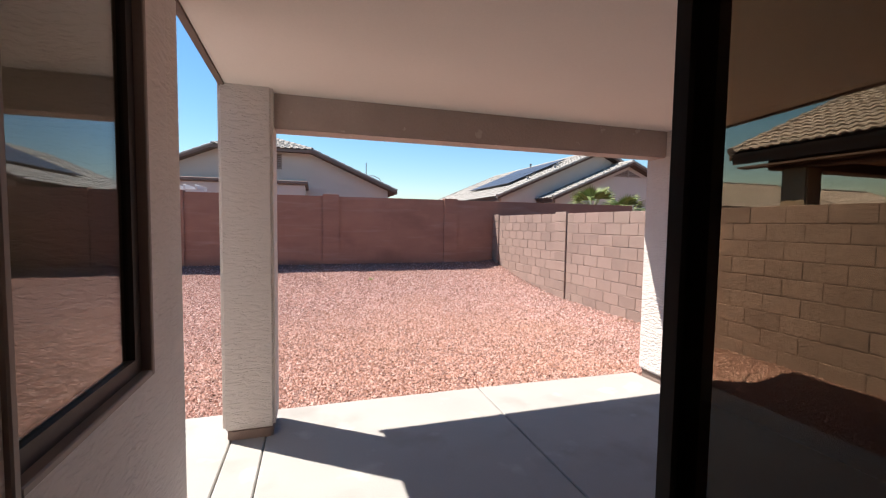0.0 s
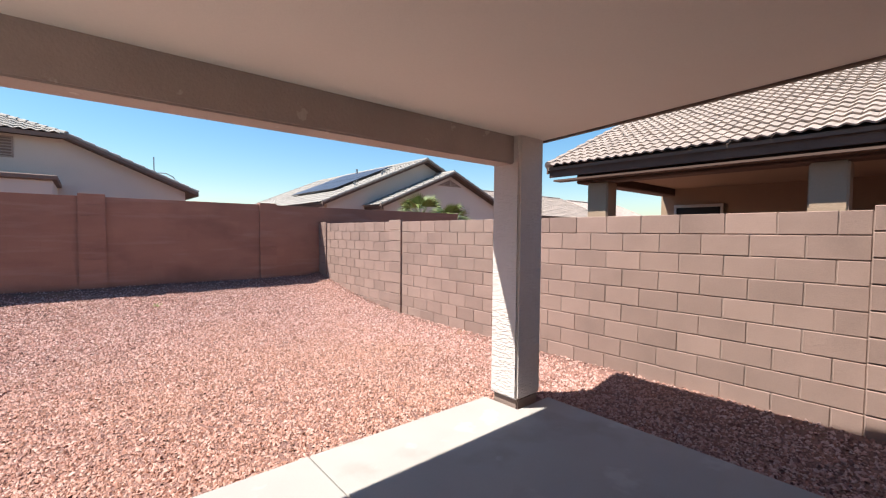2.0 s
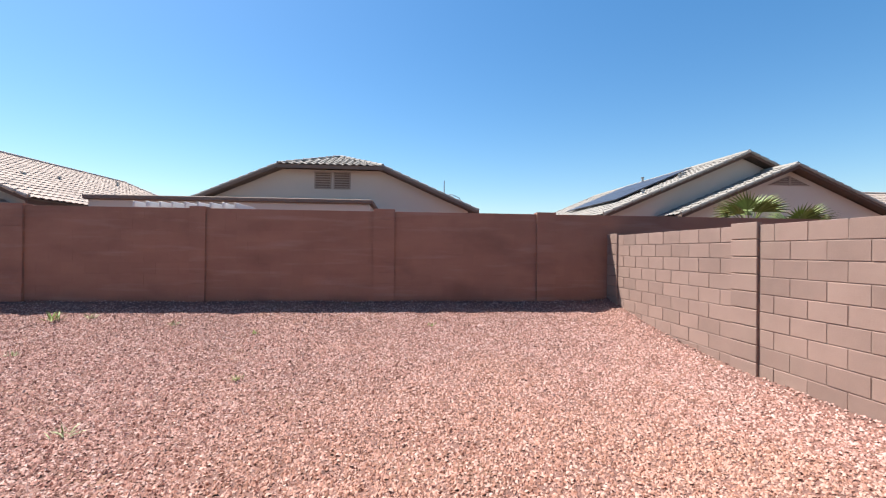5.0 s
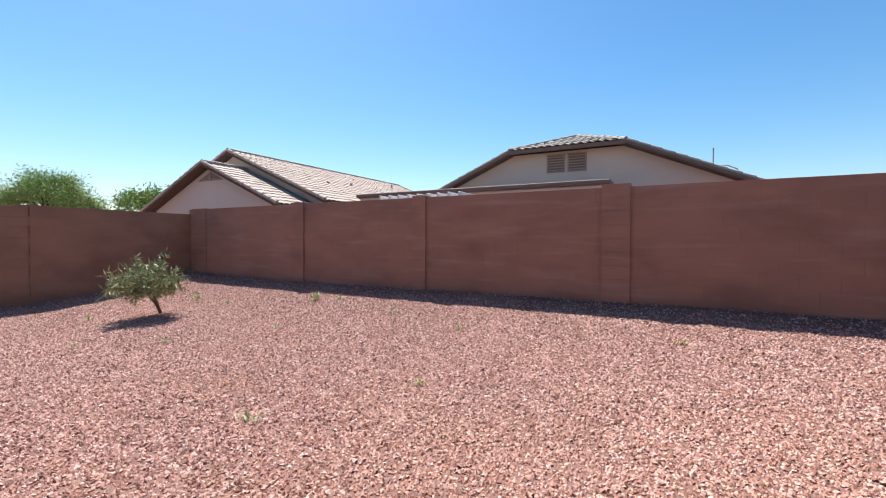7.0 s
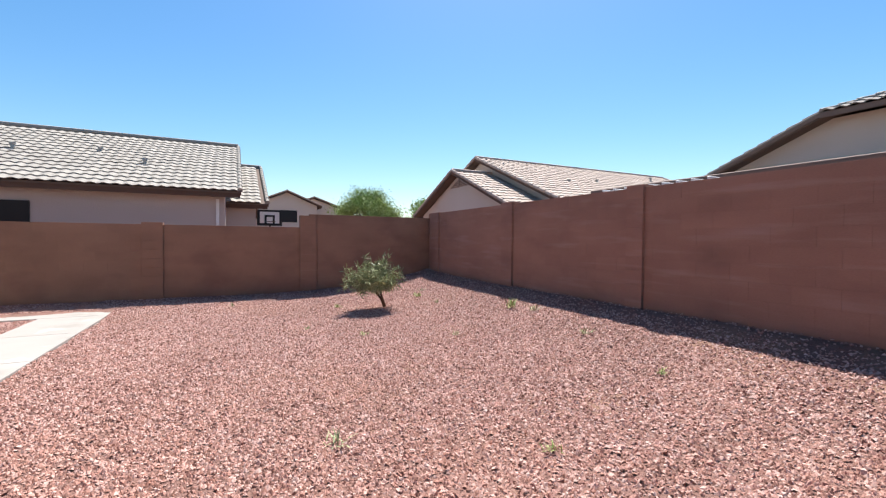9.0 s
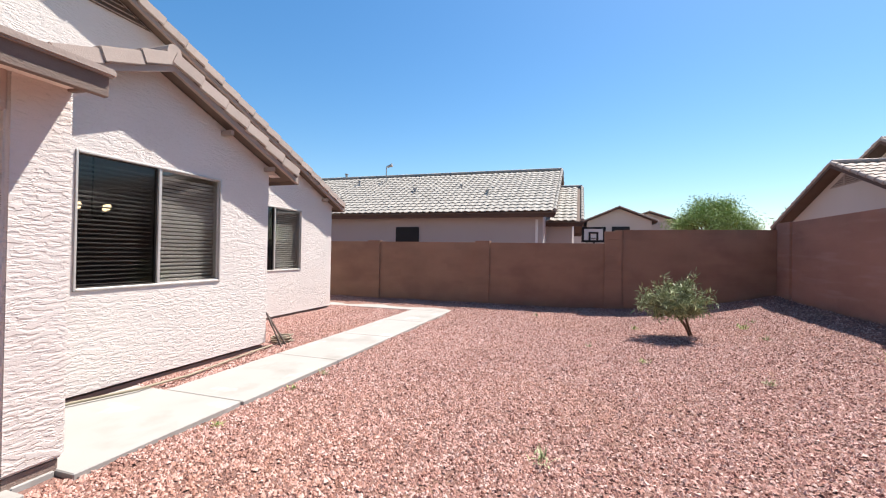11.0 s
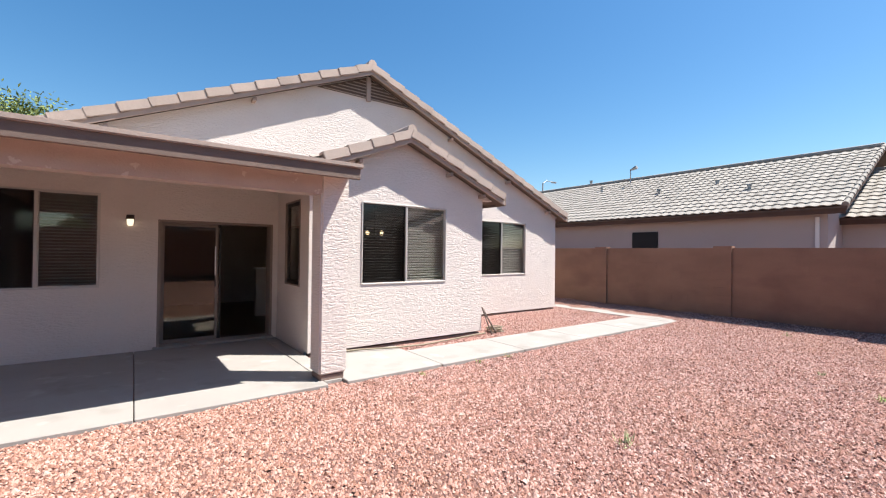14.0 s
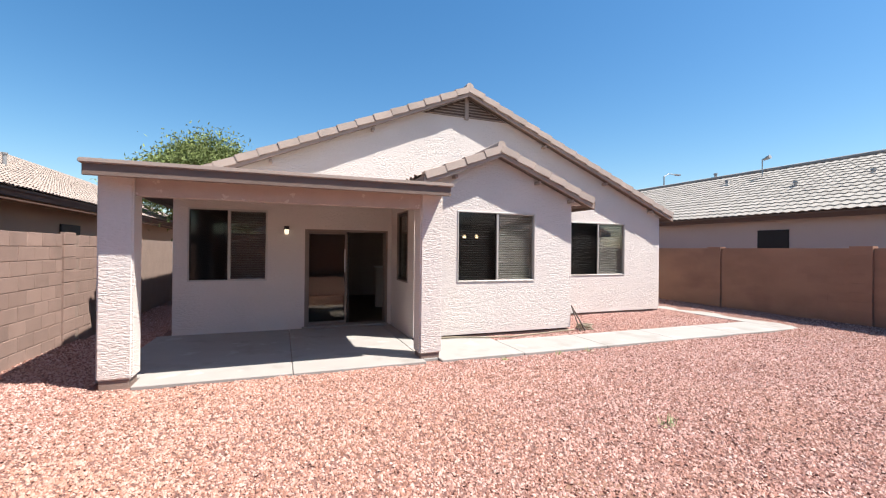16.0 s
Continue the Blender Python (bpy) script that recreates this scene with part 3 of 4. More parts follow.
part("fascia", soften(boxes((-0.80, 3.50, EDGE, EDGE + 0.04, 2.40, 2.535)), 0.006, 1), TIMBER, cover)
part("drip_edge", soften(boxes((-0.83, 3.53, EDGE - 0.02, EDGE + 0.07, 2.53, 2.585)), 0.012, 2), RAKE, cover)
for x in (-0.79, 3.46):
    part("fascia", prism([(REAR + 0.002, 2.80), (REAR + 0.002, 2.605), (EDGE - 0.002, 2.445), (EDGE - 0.002, 2.535)], "x", x, x + 0.035), TIMBER, cover)
part("roof_sheet", prism([(REAR + 0.002, 2.85), (REAR + 0.002, 2.81), (EDGE - 0.022, 2.54), (EDGE - 0.022, 2.575)], "x", -0.82, 3.52), TILE, cover)


# ---- openings of the own house ----
def window(name, axis, face, a, b, z0, z1, label, blinds, screen, single=False):
    """A two-part sliding window set in a wall: frame, meeting stile, screen and glass halves, blind slats behind. axis 'y' looks to +y, 'x' to +x."""
    def put(span):
        x0, x1, y0, y1, lo, hi = span
        return (x0, x1, face + y0, face + y1, lo, hi) if axis == "y" else (face + y0, face + y1, x0, x1, lo, hi)
    t = 0.024
    root = tagged(solid(name, soften(boxes(*(put(s) for s in ((a, a + t, -0.08, 0.014, z0, z1), (b - t, b, -0.08, 0.014, z0, z1),
                  (a + t, b - t, -0.08, 0.014, z0, z0 + t), (a + t, b - t, -0.08, 0.014, z1 - t, z1)))), 0.004, 1), DOOR_FRAME if single else FRAME), label, "window", kind="structure")
    mid = (a + b) / 2 if not single else a + t - 0.018
    if not single:
        part("stile", soften(boxes(put((mid - 0.018, mid + 0.018, -0.07, 0.004, z0 + t, z1 - t))), 0.004, 1), FRAME, root)
    for k, (p, q) in enumerate(((a + t, mid - 0.018), (mid + 0.018, b - t))):
        if q - p < 0.05:
            continue
        covered = (k == 1) == screen
        rim = 0.055 if single else 0.014
        sash = part("sash", boxes(*(put(s) for s in ((p, p + rim, -0.055, -0.02, z0 + t, z1 - t), (q - rim, q, -0.055, -0.02, z0 + t, z1 - t),
             (p + rim, q - rim, -0.055, -0.02, z0 + t, z0 + t + rim), (p + rim, q - rim, -0.055, -0.02, z1 - t - rim, z1 - t)))), DARK_FRAME if covered or single else FRAME, root)
        pane = part("pane", boxes(put((p + rim, q - rim, -0.040, -0.034, z0 + t + rim, z1 - t - rim))), SCREEN_GLASS if covered else GLASS, sash, "dark insect screen" if covered else "")
        pane.visible_shadow = False
        if blinds[k]:
            bm = boxes(put((p, q, -0.022, 0.022, -0.001, 0.0015)))
            centre = Vector(put(((p + q) / 2, (p + q) / 2, 0, 0, 0, 0))[::2])
            for v in bm.verts:
                v.co -= centre
            bmesh.ops.rotate(bm, verts=bm.verts[:], cent=(0, 0, 0), matrix=Matrix.Rotation(radians(blinds[k]), 3, 'X' if axis == "y" else 'Y'))
            me = bpy.data.meshes.new("blind_slat")
            bm.to_mesh(me)
            bm.free()
            me.materials.append(BLIND)
            n = int((z1 - z0 - 0.1) / 0.046)
            for i in range(n):
                ob = new("blind_slat", me)
                ob.location = centre + Vector((0, -0.115, 0) if axis == "y" else (-0.115, 0, 0)) + Vector((0, 0, z0 + 0.05 + i * 0.046))
                ob.parent = root
    return root


SCREEN_GLASS = glass_material("screened_glass", (0.40, 0.40, 0.41), 0.08, 0.04)
window("window_1", "y", REAR, *WIN_PATIO, "two-part sliding window with dark screen under the patio", (22, 0), True)
window("window_2", "y", BUMP, *WIN_BUMP, "wide two-part sliding window with white blinds", (38, 14), True)
window("window_3", "y", REAR, *WIN_BED, "bedroom sliding window with half-closed white blinds", (38, 16), True)
window("window_4", "x", SIDE, *WIN_SIDE, "narrow dark-framed window beside the sliding door", (0, 0), False, True)

# sliding door, its moving half slid open over the fixed one
door = tagged(solid("door_1", soften(boxes((DOOR[0], DOOR[0] + 0.04, 0.65, REAR + 0.012, 0.0, 2.02), (DOOR[1] - 0.04, DOOR[1], 0.65, REAR + 0.012, 0.0, 2.02),
              (DOOR[0] + 0.04, DOOR[1] - 0.04, 0.65, REAR + 0.012, 1.98, 2.02)), 0.004, 1), DOOR_FRAME), "brown aluminium sliding patio door standing half open", "door", kind="structure")
part("threshold", soften(boxes((DOOR[0] - 0.02, DOOR[1] + 0.05, 0.64, 1.00, 0.002, 0.035)), 0.008, 2), CONCRETE, door)
for y0, y1, x0, w, mat in ((0.746, 0.778, 0.185, 0.036, DOOR_FRAME), (0.703, 0.725, 0.125, 0.030, DARK_FRAME)):
    x1 = DOOR[1] - 0.045
    panel = part("door_panel", soften(boxes((x0, x0 + w, y0, y1, 0.04, 1.98), (x1 - 0.05, x1, y0, y1, 0.04, 1.98), (x0 + w, x1 - 0.05, y0, y1, 0.04, 0.10),
                 (x0 + w, x1 - 0.05, y0, y1, 1.93, 1.98)), 0.003, 1), mat, door)
    pane = part("pane", boxes((x0 + w, x1 - 0.05, (y0 + y1) / 2 - 0.002, (y0 + y1) / 2 + 0.002, 0.10, 1.93)), DOOR_GLASS, panel)
    pane.visible_shadow = False
part("handle", soften(boxes((0.212, 0.230, 0.778, 0.792, 1.12, 1.62)), 0.005, 2), WHITE, door, "long white pull handle")
part("lock", soften(boxes((0.210, 0.230, 0.778, 0.790, 0.93, 1.06)), 0.004, 1), BLACK, door)

# rooms behind the openings
structure("floor", boxes((-8.33, 3.19, -8.8, REAR - 0.165, -0.003, 0.004), (-4.05, SIDE - 0.162, REAR - 0.16, BUMP - 0.165, -0.003, 0.004)), DARK_FLOOR, "dark tiled floor of the rooms", "floor")
structure("ceiling_rooms", boxes((-8.33, 3.19, -8.8, REAR - 0.165, 2.5, 2.56), (-4.05, SIDE - 0.162, REAR - 0.16, BUMP - 0.165, 2.5, 2.56)), PAINT, "plain painted ceiling of the rooms", "ceiling")
structure("wall_rooms", boxes((-4.4, -4.28, -5, REAR - 0.17, 0.005, 2.498), (-4.27, 3.18, -5.1, -4.98, 0.005, 2.498), (-8.33, -4.41, -3.6, -3.5, 0.005, 2.498)), PAINT, "plain painted partition walls", "wall")
structure("wall_half", soften(boxes((-1.85, -0.99, -1.9, -1.75, 0.005, 1.11)), 0.01, 2), PAINT, "painted half-height wall inside the room", "wall")
part("ledge", soften(boxes((-1.88, -0.96, -1.93, -1.72, 1.11, 1.15)), 0.008, 2), WHITE, bpy.data.objects["wall_half"])

lamp = thing("wall_lantern", (1.39, REAR, 1.96), "small dark metal wall lantern, lit, beside the door", "lamp")
part("back_plate", soften(boxes((1.34, 1.44, REAR, REAR + 0.02, 1.93, 2.07)), 0.006, 2), DARK_FRAME, lamp)
part("cap", tube([(1.39, REAR + 0.075, 2.0), (1.39, REAR + 0.075, 2.03), (1.39, REAR + 0.075, 2.055)], [0.058, 0.05, 0.02], 14), DARK_FRAME, lamp)
part("arm", tube([(1.39, REAR + 0.01, 2.04), (1.39, REAR + 0.075, 2.05)], 0.01, 8), DARK_FRAME, lamp)
part("glass_jar", tube([(1.39, REAR + 0.075, 1.90), (1.39, REAR + 0.075, 1.93), (1.39, REAR + 0.075, 1.998)], [0.025, 0.042, 0.046], 14), LANTERN_GLASS, lamp, "frosted lit glass jar")

light = thing("chandelier", (-2.20, 1.90, 2.5), "hanging lamp with four warm bulbs behind the window", "lamp")
part("rod", tube([(-2.20, 1.90, 2.5), (-2.20, 1.90, 1.78)], 0.008, 6), BLACK, light)
for k in range(4):
    c, s = math.cos(k * 1.571 + 0.3), math.sin(k * 1.571 + 0.3)
    part("arm", tube([(-2.20, 1.90, 1.80), (-2.20 + c * 0.08, 1.90 + s * 0.08, 1.75), (-2.20 + c * 0.18, 1.90 + s * 0.18, 1.86)], 0.007, 6), BLACK, light)
    bm = bmesh.new()
    bmesh.ops.create_uvsphere(bm, u_segments=10, v_segments=8, radius=0.03, matrix=Matrix.Translation((-2.20 + c * 0.18, 1.90 + s * 0.18, 1.90)) @ Matrix.Diagonal((1, 1, 1.4, 1)))
    part("bulb", bm, BULB, light, smooth=True)

# louvred vent under the main peak
vent = thing("gable_vent", (PEAK_X, REAR, 4.5), "triangular louvred attic vent with a centre post", "vent")
tagged(vent, kind="structure")
V_TOP, V_LOW = PEAK_Z - 0.18, PEAK_Z - 0.63
wide = (V_TOP - V_LOW) / PITCH
part("backing", prism([(PEAK_X - wide, V_LOW), (PEAK_X + wide, V_LOW), (PEAK_X, V_TOP)], "y", REAR, REAR + 0.01), UNDER, vent)
for k in range(6):
    z = V_LOW + 0.02 + k * 0.065
    w = (V_TOP - z - 0.03) / PITCH
    if w > 0.08:
        bm = boxes((PEAK_X - w, PEAK_X + w, REAR + 0.008, REAR + 0.045, z, z + 0.012))
        bmesh.ops.rotate(bm, verts=bm.verts[:], cent=(PEAK_X, REAR + 0.01, z), matrix=Matrix.Rotation(radians(-35), 3, 'X'))
        part("slat", bm, RAKE, vent)
part("centre_post", soften(boxes((PEAK_X - 0.045, PEAK_X + 0.045, REAR + 0.01, REAR + 0.06, V_LOW - 0.06, V_TOP)), 0.006, 1), RAKE, vent)


# short outlooker blocks under the gable edges
for peak_x, peak_z, pitch, wall_y, spots in ((PEAK_X, PEAK_Z, PITCH, REAR, (-5.6, -4.0, -2.1, 2.2, 4.2)), (B_PEAK_X, B_PEAK, 0.41, BUMP, (-1.7, -0.9, 0.9))):
    for d in spots:
        z = peak_z - abs(d) * pitch - 0.25
        ob = solid("outlooker", soften(boxes((peak_x + d - 0.03, peak_x + d + 0.03, wall_y, wall_y + 0.17, z - 0.03, z + 0.035)), 0.006, 1), RAKE)
        ob.parent = bpy.data.objects["roof" if wall_y == REAR else "roof_bump"]
        ob.matrix_parent_inverse = ob.parent.matrix_basis.inverted()


# ---- neighbouring houses ----
def stepped_trim(a, b, size=0.36, wide=0.075):
    """A run of lapped barrel tiles up an edge: each one tapers from its lower, thicker end."""
    a, b = Vector(a), Vector(b)
    count = max(2, round((b - a).length / size))
    pts, radii = [], []
    for k in range(count):
        pts += [a.lerp(b, k / count), a.lerp(b, (k + 0.97) / count)]
        radii += [wide, wide * 0.68]
    return tube(pts, radii, 8)


def gable_louvre(put, peak, pitch, tall=0.34, y=0.0):
    """A triangular louvred vent under the peak of a gable that faces -y in the house's own axes."""
    top = peak - 0.30
    low, wide = top - tall, tall / pitch
    vent = put("vent", prism([(-wide, low), (wide, low), (0, top)], "y", y - 0.02, y), RAKE)
    put("vent_backing", prism([(-wide + 0.13, low + 0.04), (wide - 0.13, low + 0.04), (0, top - 0.045)], "y", y - 0.026, y - 0.02), TIMBER, "", vent)
    for k in range(4):
        z = low + 0.06 + k * 0.065
        w = (top - z) / pitch - 0.13
        if w > 0.06:
            put("slat", boxes((-w, w, y - 0.042, y - 0.026, z, z + 0.022)), RAKE, "", vent)
    put("centre_post", boxes((-0.04, 0.04, y - 0.05, y - 0.02, low, top - 0.03)), RAKE, "", vent)


def gable_house(name, at, width, depth, eave, pitch, wall_mat, tile_mat, label, turn=0, over=0.4, singles=0, walls=True, tile=(0.25, 0.35, 0.03)):
    """A house whose gable faces -y at its origin, its ridge running to +y; turned about z."""
    root = thing(name, at, label, "house", turn=turn)
    m = root.matrix_basis.copy()
    h = width / 2
    peak = eave + (h + over) * pitch

    def put(name, bm, mat, label="", under=None):
        bmesh.ops.transform(bm, matrix=m, verts=bm.verts[:])
        ob = part(name, bm, mat, root, label)
        if under:
            ob.parent, ob.matrix_parent_inverse = under, Matrix()
        return ob

    low = eave + over * pitch - 0.12
    if walls:
        put("wall", prism([(-h, -0.3), (h, -0.3), (h, low), (0, peak - 0.12), (-h, low)], "y", 0, depth), wall_mat)
    e = h + over
    for s in (-1, 1):
        o = [(0, peak), (0, peak - 0.05), (s * e, eave - 0.05), (s * e, eave)]
        put("roof", prism(o, "y", -over, depth + over), UNDER)
        put("fascia", boxes((min(s * (e - 0.07), s * (e - 0.04)), max(s * (e - 0.07), s * (e - 0.04)), -over, depth + over, eave - 0.17, eave + 0.012)), DARK_TIMBER)
        for y in (-over - 0.03, depth + over):
            put("rake_board", prism([(0, peak), (0, peak - 0.11), (s * e, eave - 0.11), (s * e, eave)], "y", y, y + 0.03), DARK_TIMBER)
            yy = y + 0.03 if y < 0 else y
            put("rake_trim", stepped_trim((s * e, yy, eave + 0.045), (0, yy, peak + 0.045)), tile_mat)
        up = Vector((-s * e, 0, e * pitch))
        start = Vector((s * e + s * 0.05, -over if s > 0 else depth + over, eave))
        tiled(root, m @ start, m.to_3x3() @ Vector((0, s, 0)), m.to_3x3() @ up, depth + 2 * over, up.length + 0.1, tile_mat, singles, None, *tile)
    put("ridge", tube([(0, -over, peak + 0.04), (0, depth + over, peak + 0.04)], 0.09, 8), tile_mat)
    return root, put, peak


def louvres(put, x0, x1, z0, z1, y=0.0, mat=None):
    """A framed louvred vent on a wall that faces -y in the house's own axes."""
    vent = put("vent", boxes((x0, x1, y - 0.03, y, z0, z0 + 0.04), (x0, x1, y - 0.03, y, z1 - 0.04, z1), (x0, x0 + 0.04, y - 0.03, y, z0, z1), (x1 - 0.04, x1, y - 0.03, y, z0, z1)), mat or RAKE)
    put("vent_backing", boxes((x0, x1, y - 0.012, y - 0.004, z0, z1)), TIMBER, "", vent)
    n = int((z1 - z0) / 0.08)
    for k in range(1, n):
        z = z0 + k * (z1 - z0) / n
        put("slat", boxes((x0 + 0.04, x1 - 0.04, y - 0.035, y - 0.012, z - 0.018, z + 0.012)), mat or RAKE, "", vent)


def roof_pipe(put, x, y, z, tall=0.3, r=0.05):
    put("vent_pipe", tube([(x, y, z), (x, y, z + tall), (x, y, z + tall + 0.01), (x, y, z + tall + 0.06)], [r, r, r * 1.5, r * 1.5], 10), METAL)


# west house and its lower wing; in their own axes x points to world -x
west, put, peak = gable_house("house", (-18.0, 6.0, 0), 9.9, 17, 2.82, 0.435, FAR_GREY, TILE_GREY, "single-storey grey stucco house with pale tile roof", turn=180, singles=300)
put("window", boxes((-4.99, -4.95, 4.35, 5.25, 1.35, 2.36)), BLACK, "small dark window")
put("downpipe", boxes((-5.03, -4.96, 0.15, 0.23, 0, 2.6)), WHITE)
for x, y, z in ((-3.4, 2.2, 3.6), (-2.8, 5.4, 3.86), (-2.4, 3.5, 4.0), (-1.4, 8.8, 4.5)):
    roof_pipe(put, x, y, z, 0.22)
    put("flashing", soften(boxes((x - 0.18, x + 0.18, y - 0.18, y + 0.18, z - 0.02, z + 0.07)), 0.02, 1), METAL)
put("aerial", tube([(-1.0, 7.6, 4.55), (-1.0, 7.6, 5.5)], 0.025, 6), METAL)
put("aerial_dish", tube([(-1.0, 7.55, 5.47), (-1.0, 7.3, 5.55)], [0.05, 0.09], 8), METAL)
roof_pipe(put, 0.1, 10.4, 5.1, 0.3, 0.06)
gable_house("house", (-18.4, 6.9, 0), 7.6, 8, 2.62, 0.435, FAR_GREY, TILE_GREY, "lower wing of the grey stucco house", turn=180, over=0.35)

# north-west house
_, put, peak = gable_house("house", (-15.3, 16.3, 0), 10.2, 12, 2.85, 0.42, FAR_WALL, TILE, "cream stucco house with pinkish tile roof", over=0.35, singles=150)
roof_pipe(put, 1.4, 9.5, 4.4, 0.35)
roof_pipe(put, 3.0, 2.4, 3.8, 0.15)
roof_pipe(put, 2.6, 4.4, 4.0, 0.15)
_, put, peak = gable_house("house", (-14.5, 14.7, 0), 7.4, 3, 2.62, 0.42, FAR_WALL, TILE, "front gable wing of the cream stucco house", over=0.35)
gable_louvre(put, peak, 0.42)

# north-east house with solar panels
_, put, peak = gable_house("house", (13.0, 17.8, 0), 10.2, 12, 2.8, 0.43, FAR_WALL, TILE_GREY, "beige stucco house with solar panels on its roof", over=0.35)
for k in range(5):
    for j in range(2):
        a, b = 1.6 + j * 1.75, 3.3 + j * 1.75
        bm = prism([(-5.45 + a * 0.92, 2.80 + a * 0.395 + 0.16), (-5.45 + b * 0.92, 2.80 + b * 0.395 + 0.16), (-5.47 + b * 0.92, 2.84 + b * 0.395 + 0.16), (-5.47 + a * 0.92, 2.84 + a * 0.395 + 0.16)], "y", 1.6 + k * 1.05, 2.62 + k * 1.05)
        put("solar_panel", bm, SOLAR, "dark solar panel")
roof_pipe(put, -0.8, 5.2, 4.75, 0.4)
for x, y in ((-2.0, 0.6), (-1.6, 1.0), (-3.4, 0.7)):
    roof_pipe(put, x, y, 5.15 + x * 0.43 + 0.02, 0.12)
_, put, peak = gable_house("house", (13.8, 16.7, 0), 7.6, 3, 2.75, 0.42, FAR_WALL, TILE_GREY, "front gable wing of the beige stucco house", over=0.35)
gable_louvre(put, peak, 0.42)

# far roofs
gable_house("house", (35, 25, 0), 9, 12, 2.9, 0.42, FAR_WALL, TILE_TAN, "distant house with a tan tile roof", turn=90)
gable_house("house", (46, 25, 0), 8, 9, 3.0, 0.42, FAR_WALL, TILE, "distant house with a reddish tile roof", turn=90)
_, put, peak = gable_house("house", (-40, 10.6, 0), 5.4, 9, 4.55, 0.42, FAR_WALL, TILE_TAN, "distant two-storey stucco house", turn=90)
put("window", boxes((-0.6, 0.9, -0.04, 0.02, 3.0, 4.1)), BLACK, "dark upstairs window")
_, put, peak = gable_house("house", (-43, 13.5, 0), 7.4, 8, 4.2, 0.36, FAR_WALL, TILE_TAN, "wing of the distant two-storey house", turn=90)
for x in (-1.4, 0.7):
    put("window", boxes((x, x + 1.0, -0.04, 0.02, 3.4, 3.9)), BLACK, "dark upstairs window")
gable_house("house", (-38, 5.2, 0), 5.0, 9, 3.4, 0.36, FAR_WALL, TILE_TAN, "distant low stucco house", turn=90)


def slab(points, thick):
    """A flat polygon with some thickness below it."""
    bm = bmesh.new()
    f = bm.faces.new([bm.verts.new(p) for p in points])
    out = bmesh.ops.extrude_face_region(bm, geom=[f])
    for v in out["geom"]:
        if isinstance(v, bmesh.types.BMVert):
            v.co.z -= thick
    bmesh.ops.recalc_face_normals(bm, faces=bm.faces[:])
    return bm


# north house with a clipped gable, a louvre pair and a flat stucco patio roof
NX, NY, N_EAVE, N_CLIP = -2.03, 18.8, 2.94, 4.46
north = thing("house", (NX, NY, 0), "beige stucco house with a clipped gable and louvres", "house")
put = lambda name, bm, mat, label="", under=None: part(name, bm, mat, under or north, label)
W, C = 5.32, 1.83
ridge = N_CLIP + C * 0.42
put("wall", prism([(NX - W + 0.35, -0.3), (NX + W - 0.35, -0.3), (NX + W - 0.35, N_EAVE + 0.05), (NX + C, N_CLIP - 0.08), (NX - C, N_CLIP - 0.08), (NX - W + 0.35, N_EAVE + 0.05)], "y", NY, NY + 11), FAR_WALL)
put("roof", slab([(NX - C - 0.05, NY - 0.4, N_CLIP), (NX + C + 0.05, NY - 0.4, N_CLIP), (NX, NY + C, ridge)], 0.12), UNDER)
for s in (-1, 1):
    pts = [(NX + s * W, NY - 0.4, N_EAVE), (NX + s * C, NY - 0.4, N_CLIP), (NX, NY + C, ridge), (NX, NY + 11, ridge), (NX + s * W, NY + 11, N_EAVE)]
    put("roof", slab(pts if s < 0 else pts[::-1], 0.12), UNDER)
    put("rake_board", prism([(NX + s * C, N_CLIP), (NX + s * C, N_CLIP - 0.08), (NX + s * W, N_EAVE - 0.08), (NX + s * W, N_EAVE)], "y", NY - 0.43, NY - 0.4), TIMBER)
    put("rake_trim", stepped_trim((NX + s * W, NY - 0.36, N_EAVE + 0.03), (NX + s * C, NY - 0.36, N_CLIP + 0.03)), TILE_GREY)
    put("hip_trim", stepped_trim((NX + s * C, NY - 0.36, N_CLIP + 0.05), (NX, NY + C, ridge + 0.05)), TILE_GREY)
    run = math.hypot(W, W * 0.42)
    if s < 0:
        tiled(north, (NX - W, NY + 10.9, N_EAVE), (0, -1, 0), (1, 0, 0.42), 10.9, run * 0.98, TILE_GREY, keep=lambda a, b: a < 8.9 or b < 3.7)
    else:
        tiled(north, (NX + W, NY - 0.3, N_EAVE), (0, 1, 0), (-1, 0, 0.42), 10.9, run * 0.98, TILE_GREY, keep=lambda a, b: a > 2.2 or b < 3.7)
put("fascia", boxes((NX - C, NX + C, NY - 0.43, NY - 0.40, N_CLIP - 0.11, N_CLIP + 0.01)), TIMBER)
up = Vector((0, C + 0.4, ridge - N_CLIP))
tiled(north, (NX - C, NY - 0.45, N_CLIP), (1, 0, 0), up, 2 * C, up.length, TILE_GREY, singles=60, keep=lambda a, b: abs(a - C) < C * (1.02 - b / up.length))
for x in (-2.66, -1.98):
    louvres(put, x, x + 0.60, 3.69, 4.30, NY)
put("patio_beam", soften(boxes((-8.4, -0.45, 16.1, 18.79, 2.48, 2.87)), 0.02, 1), FAR_WALL)
put("patio_cap", soften(boxes((-8.5, -0.35, 16.0, 18.79, 2.87, 3.00)), 0.02, 1), TIMBER)
for x in (-0.85, -4.0, -8.3):
    put("patio_post", boxes((x, x + 0.35, 16.15, 16.5, 0, 2.48)), FAR_WALL)
put("aerial", tube([(2.15, NY + 1.2, 3.2), (2.15, NY + 1.2, 4.30)], 0.02, 6), METAL)

put("lamp_arm", tube([(2.15, NY + 1.2, 3.72), (2.5, NY + 1.2, 3.74), (2.75, NY + 1.2, 3.62), (2.85, NY + 1.2, 3.45)], 0.018, 6), METAL)

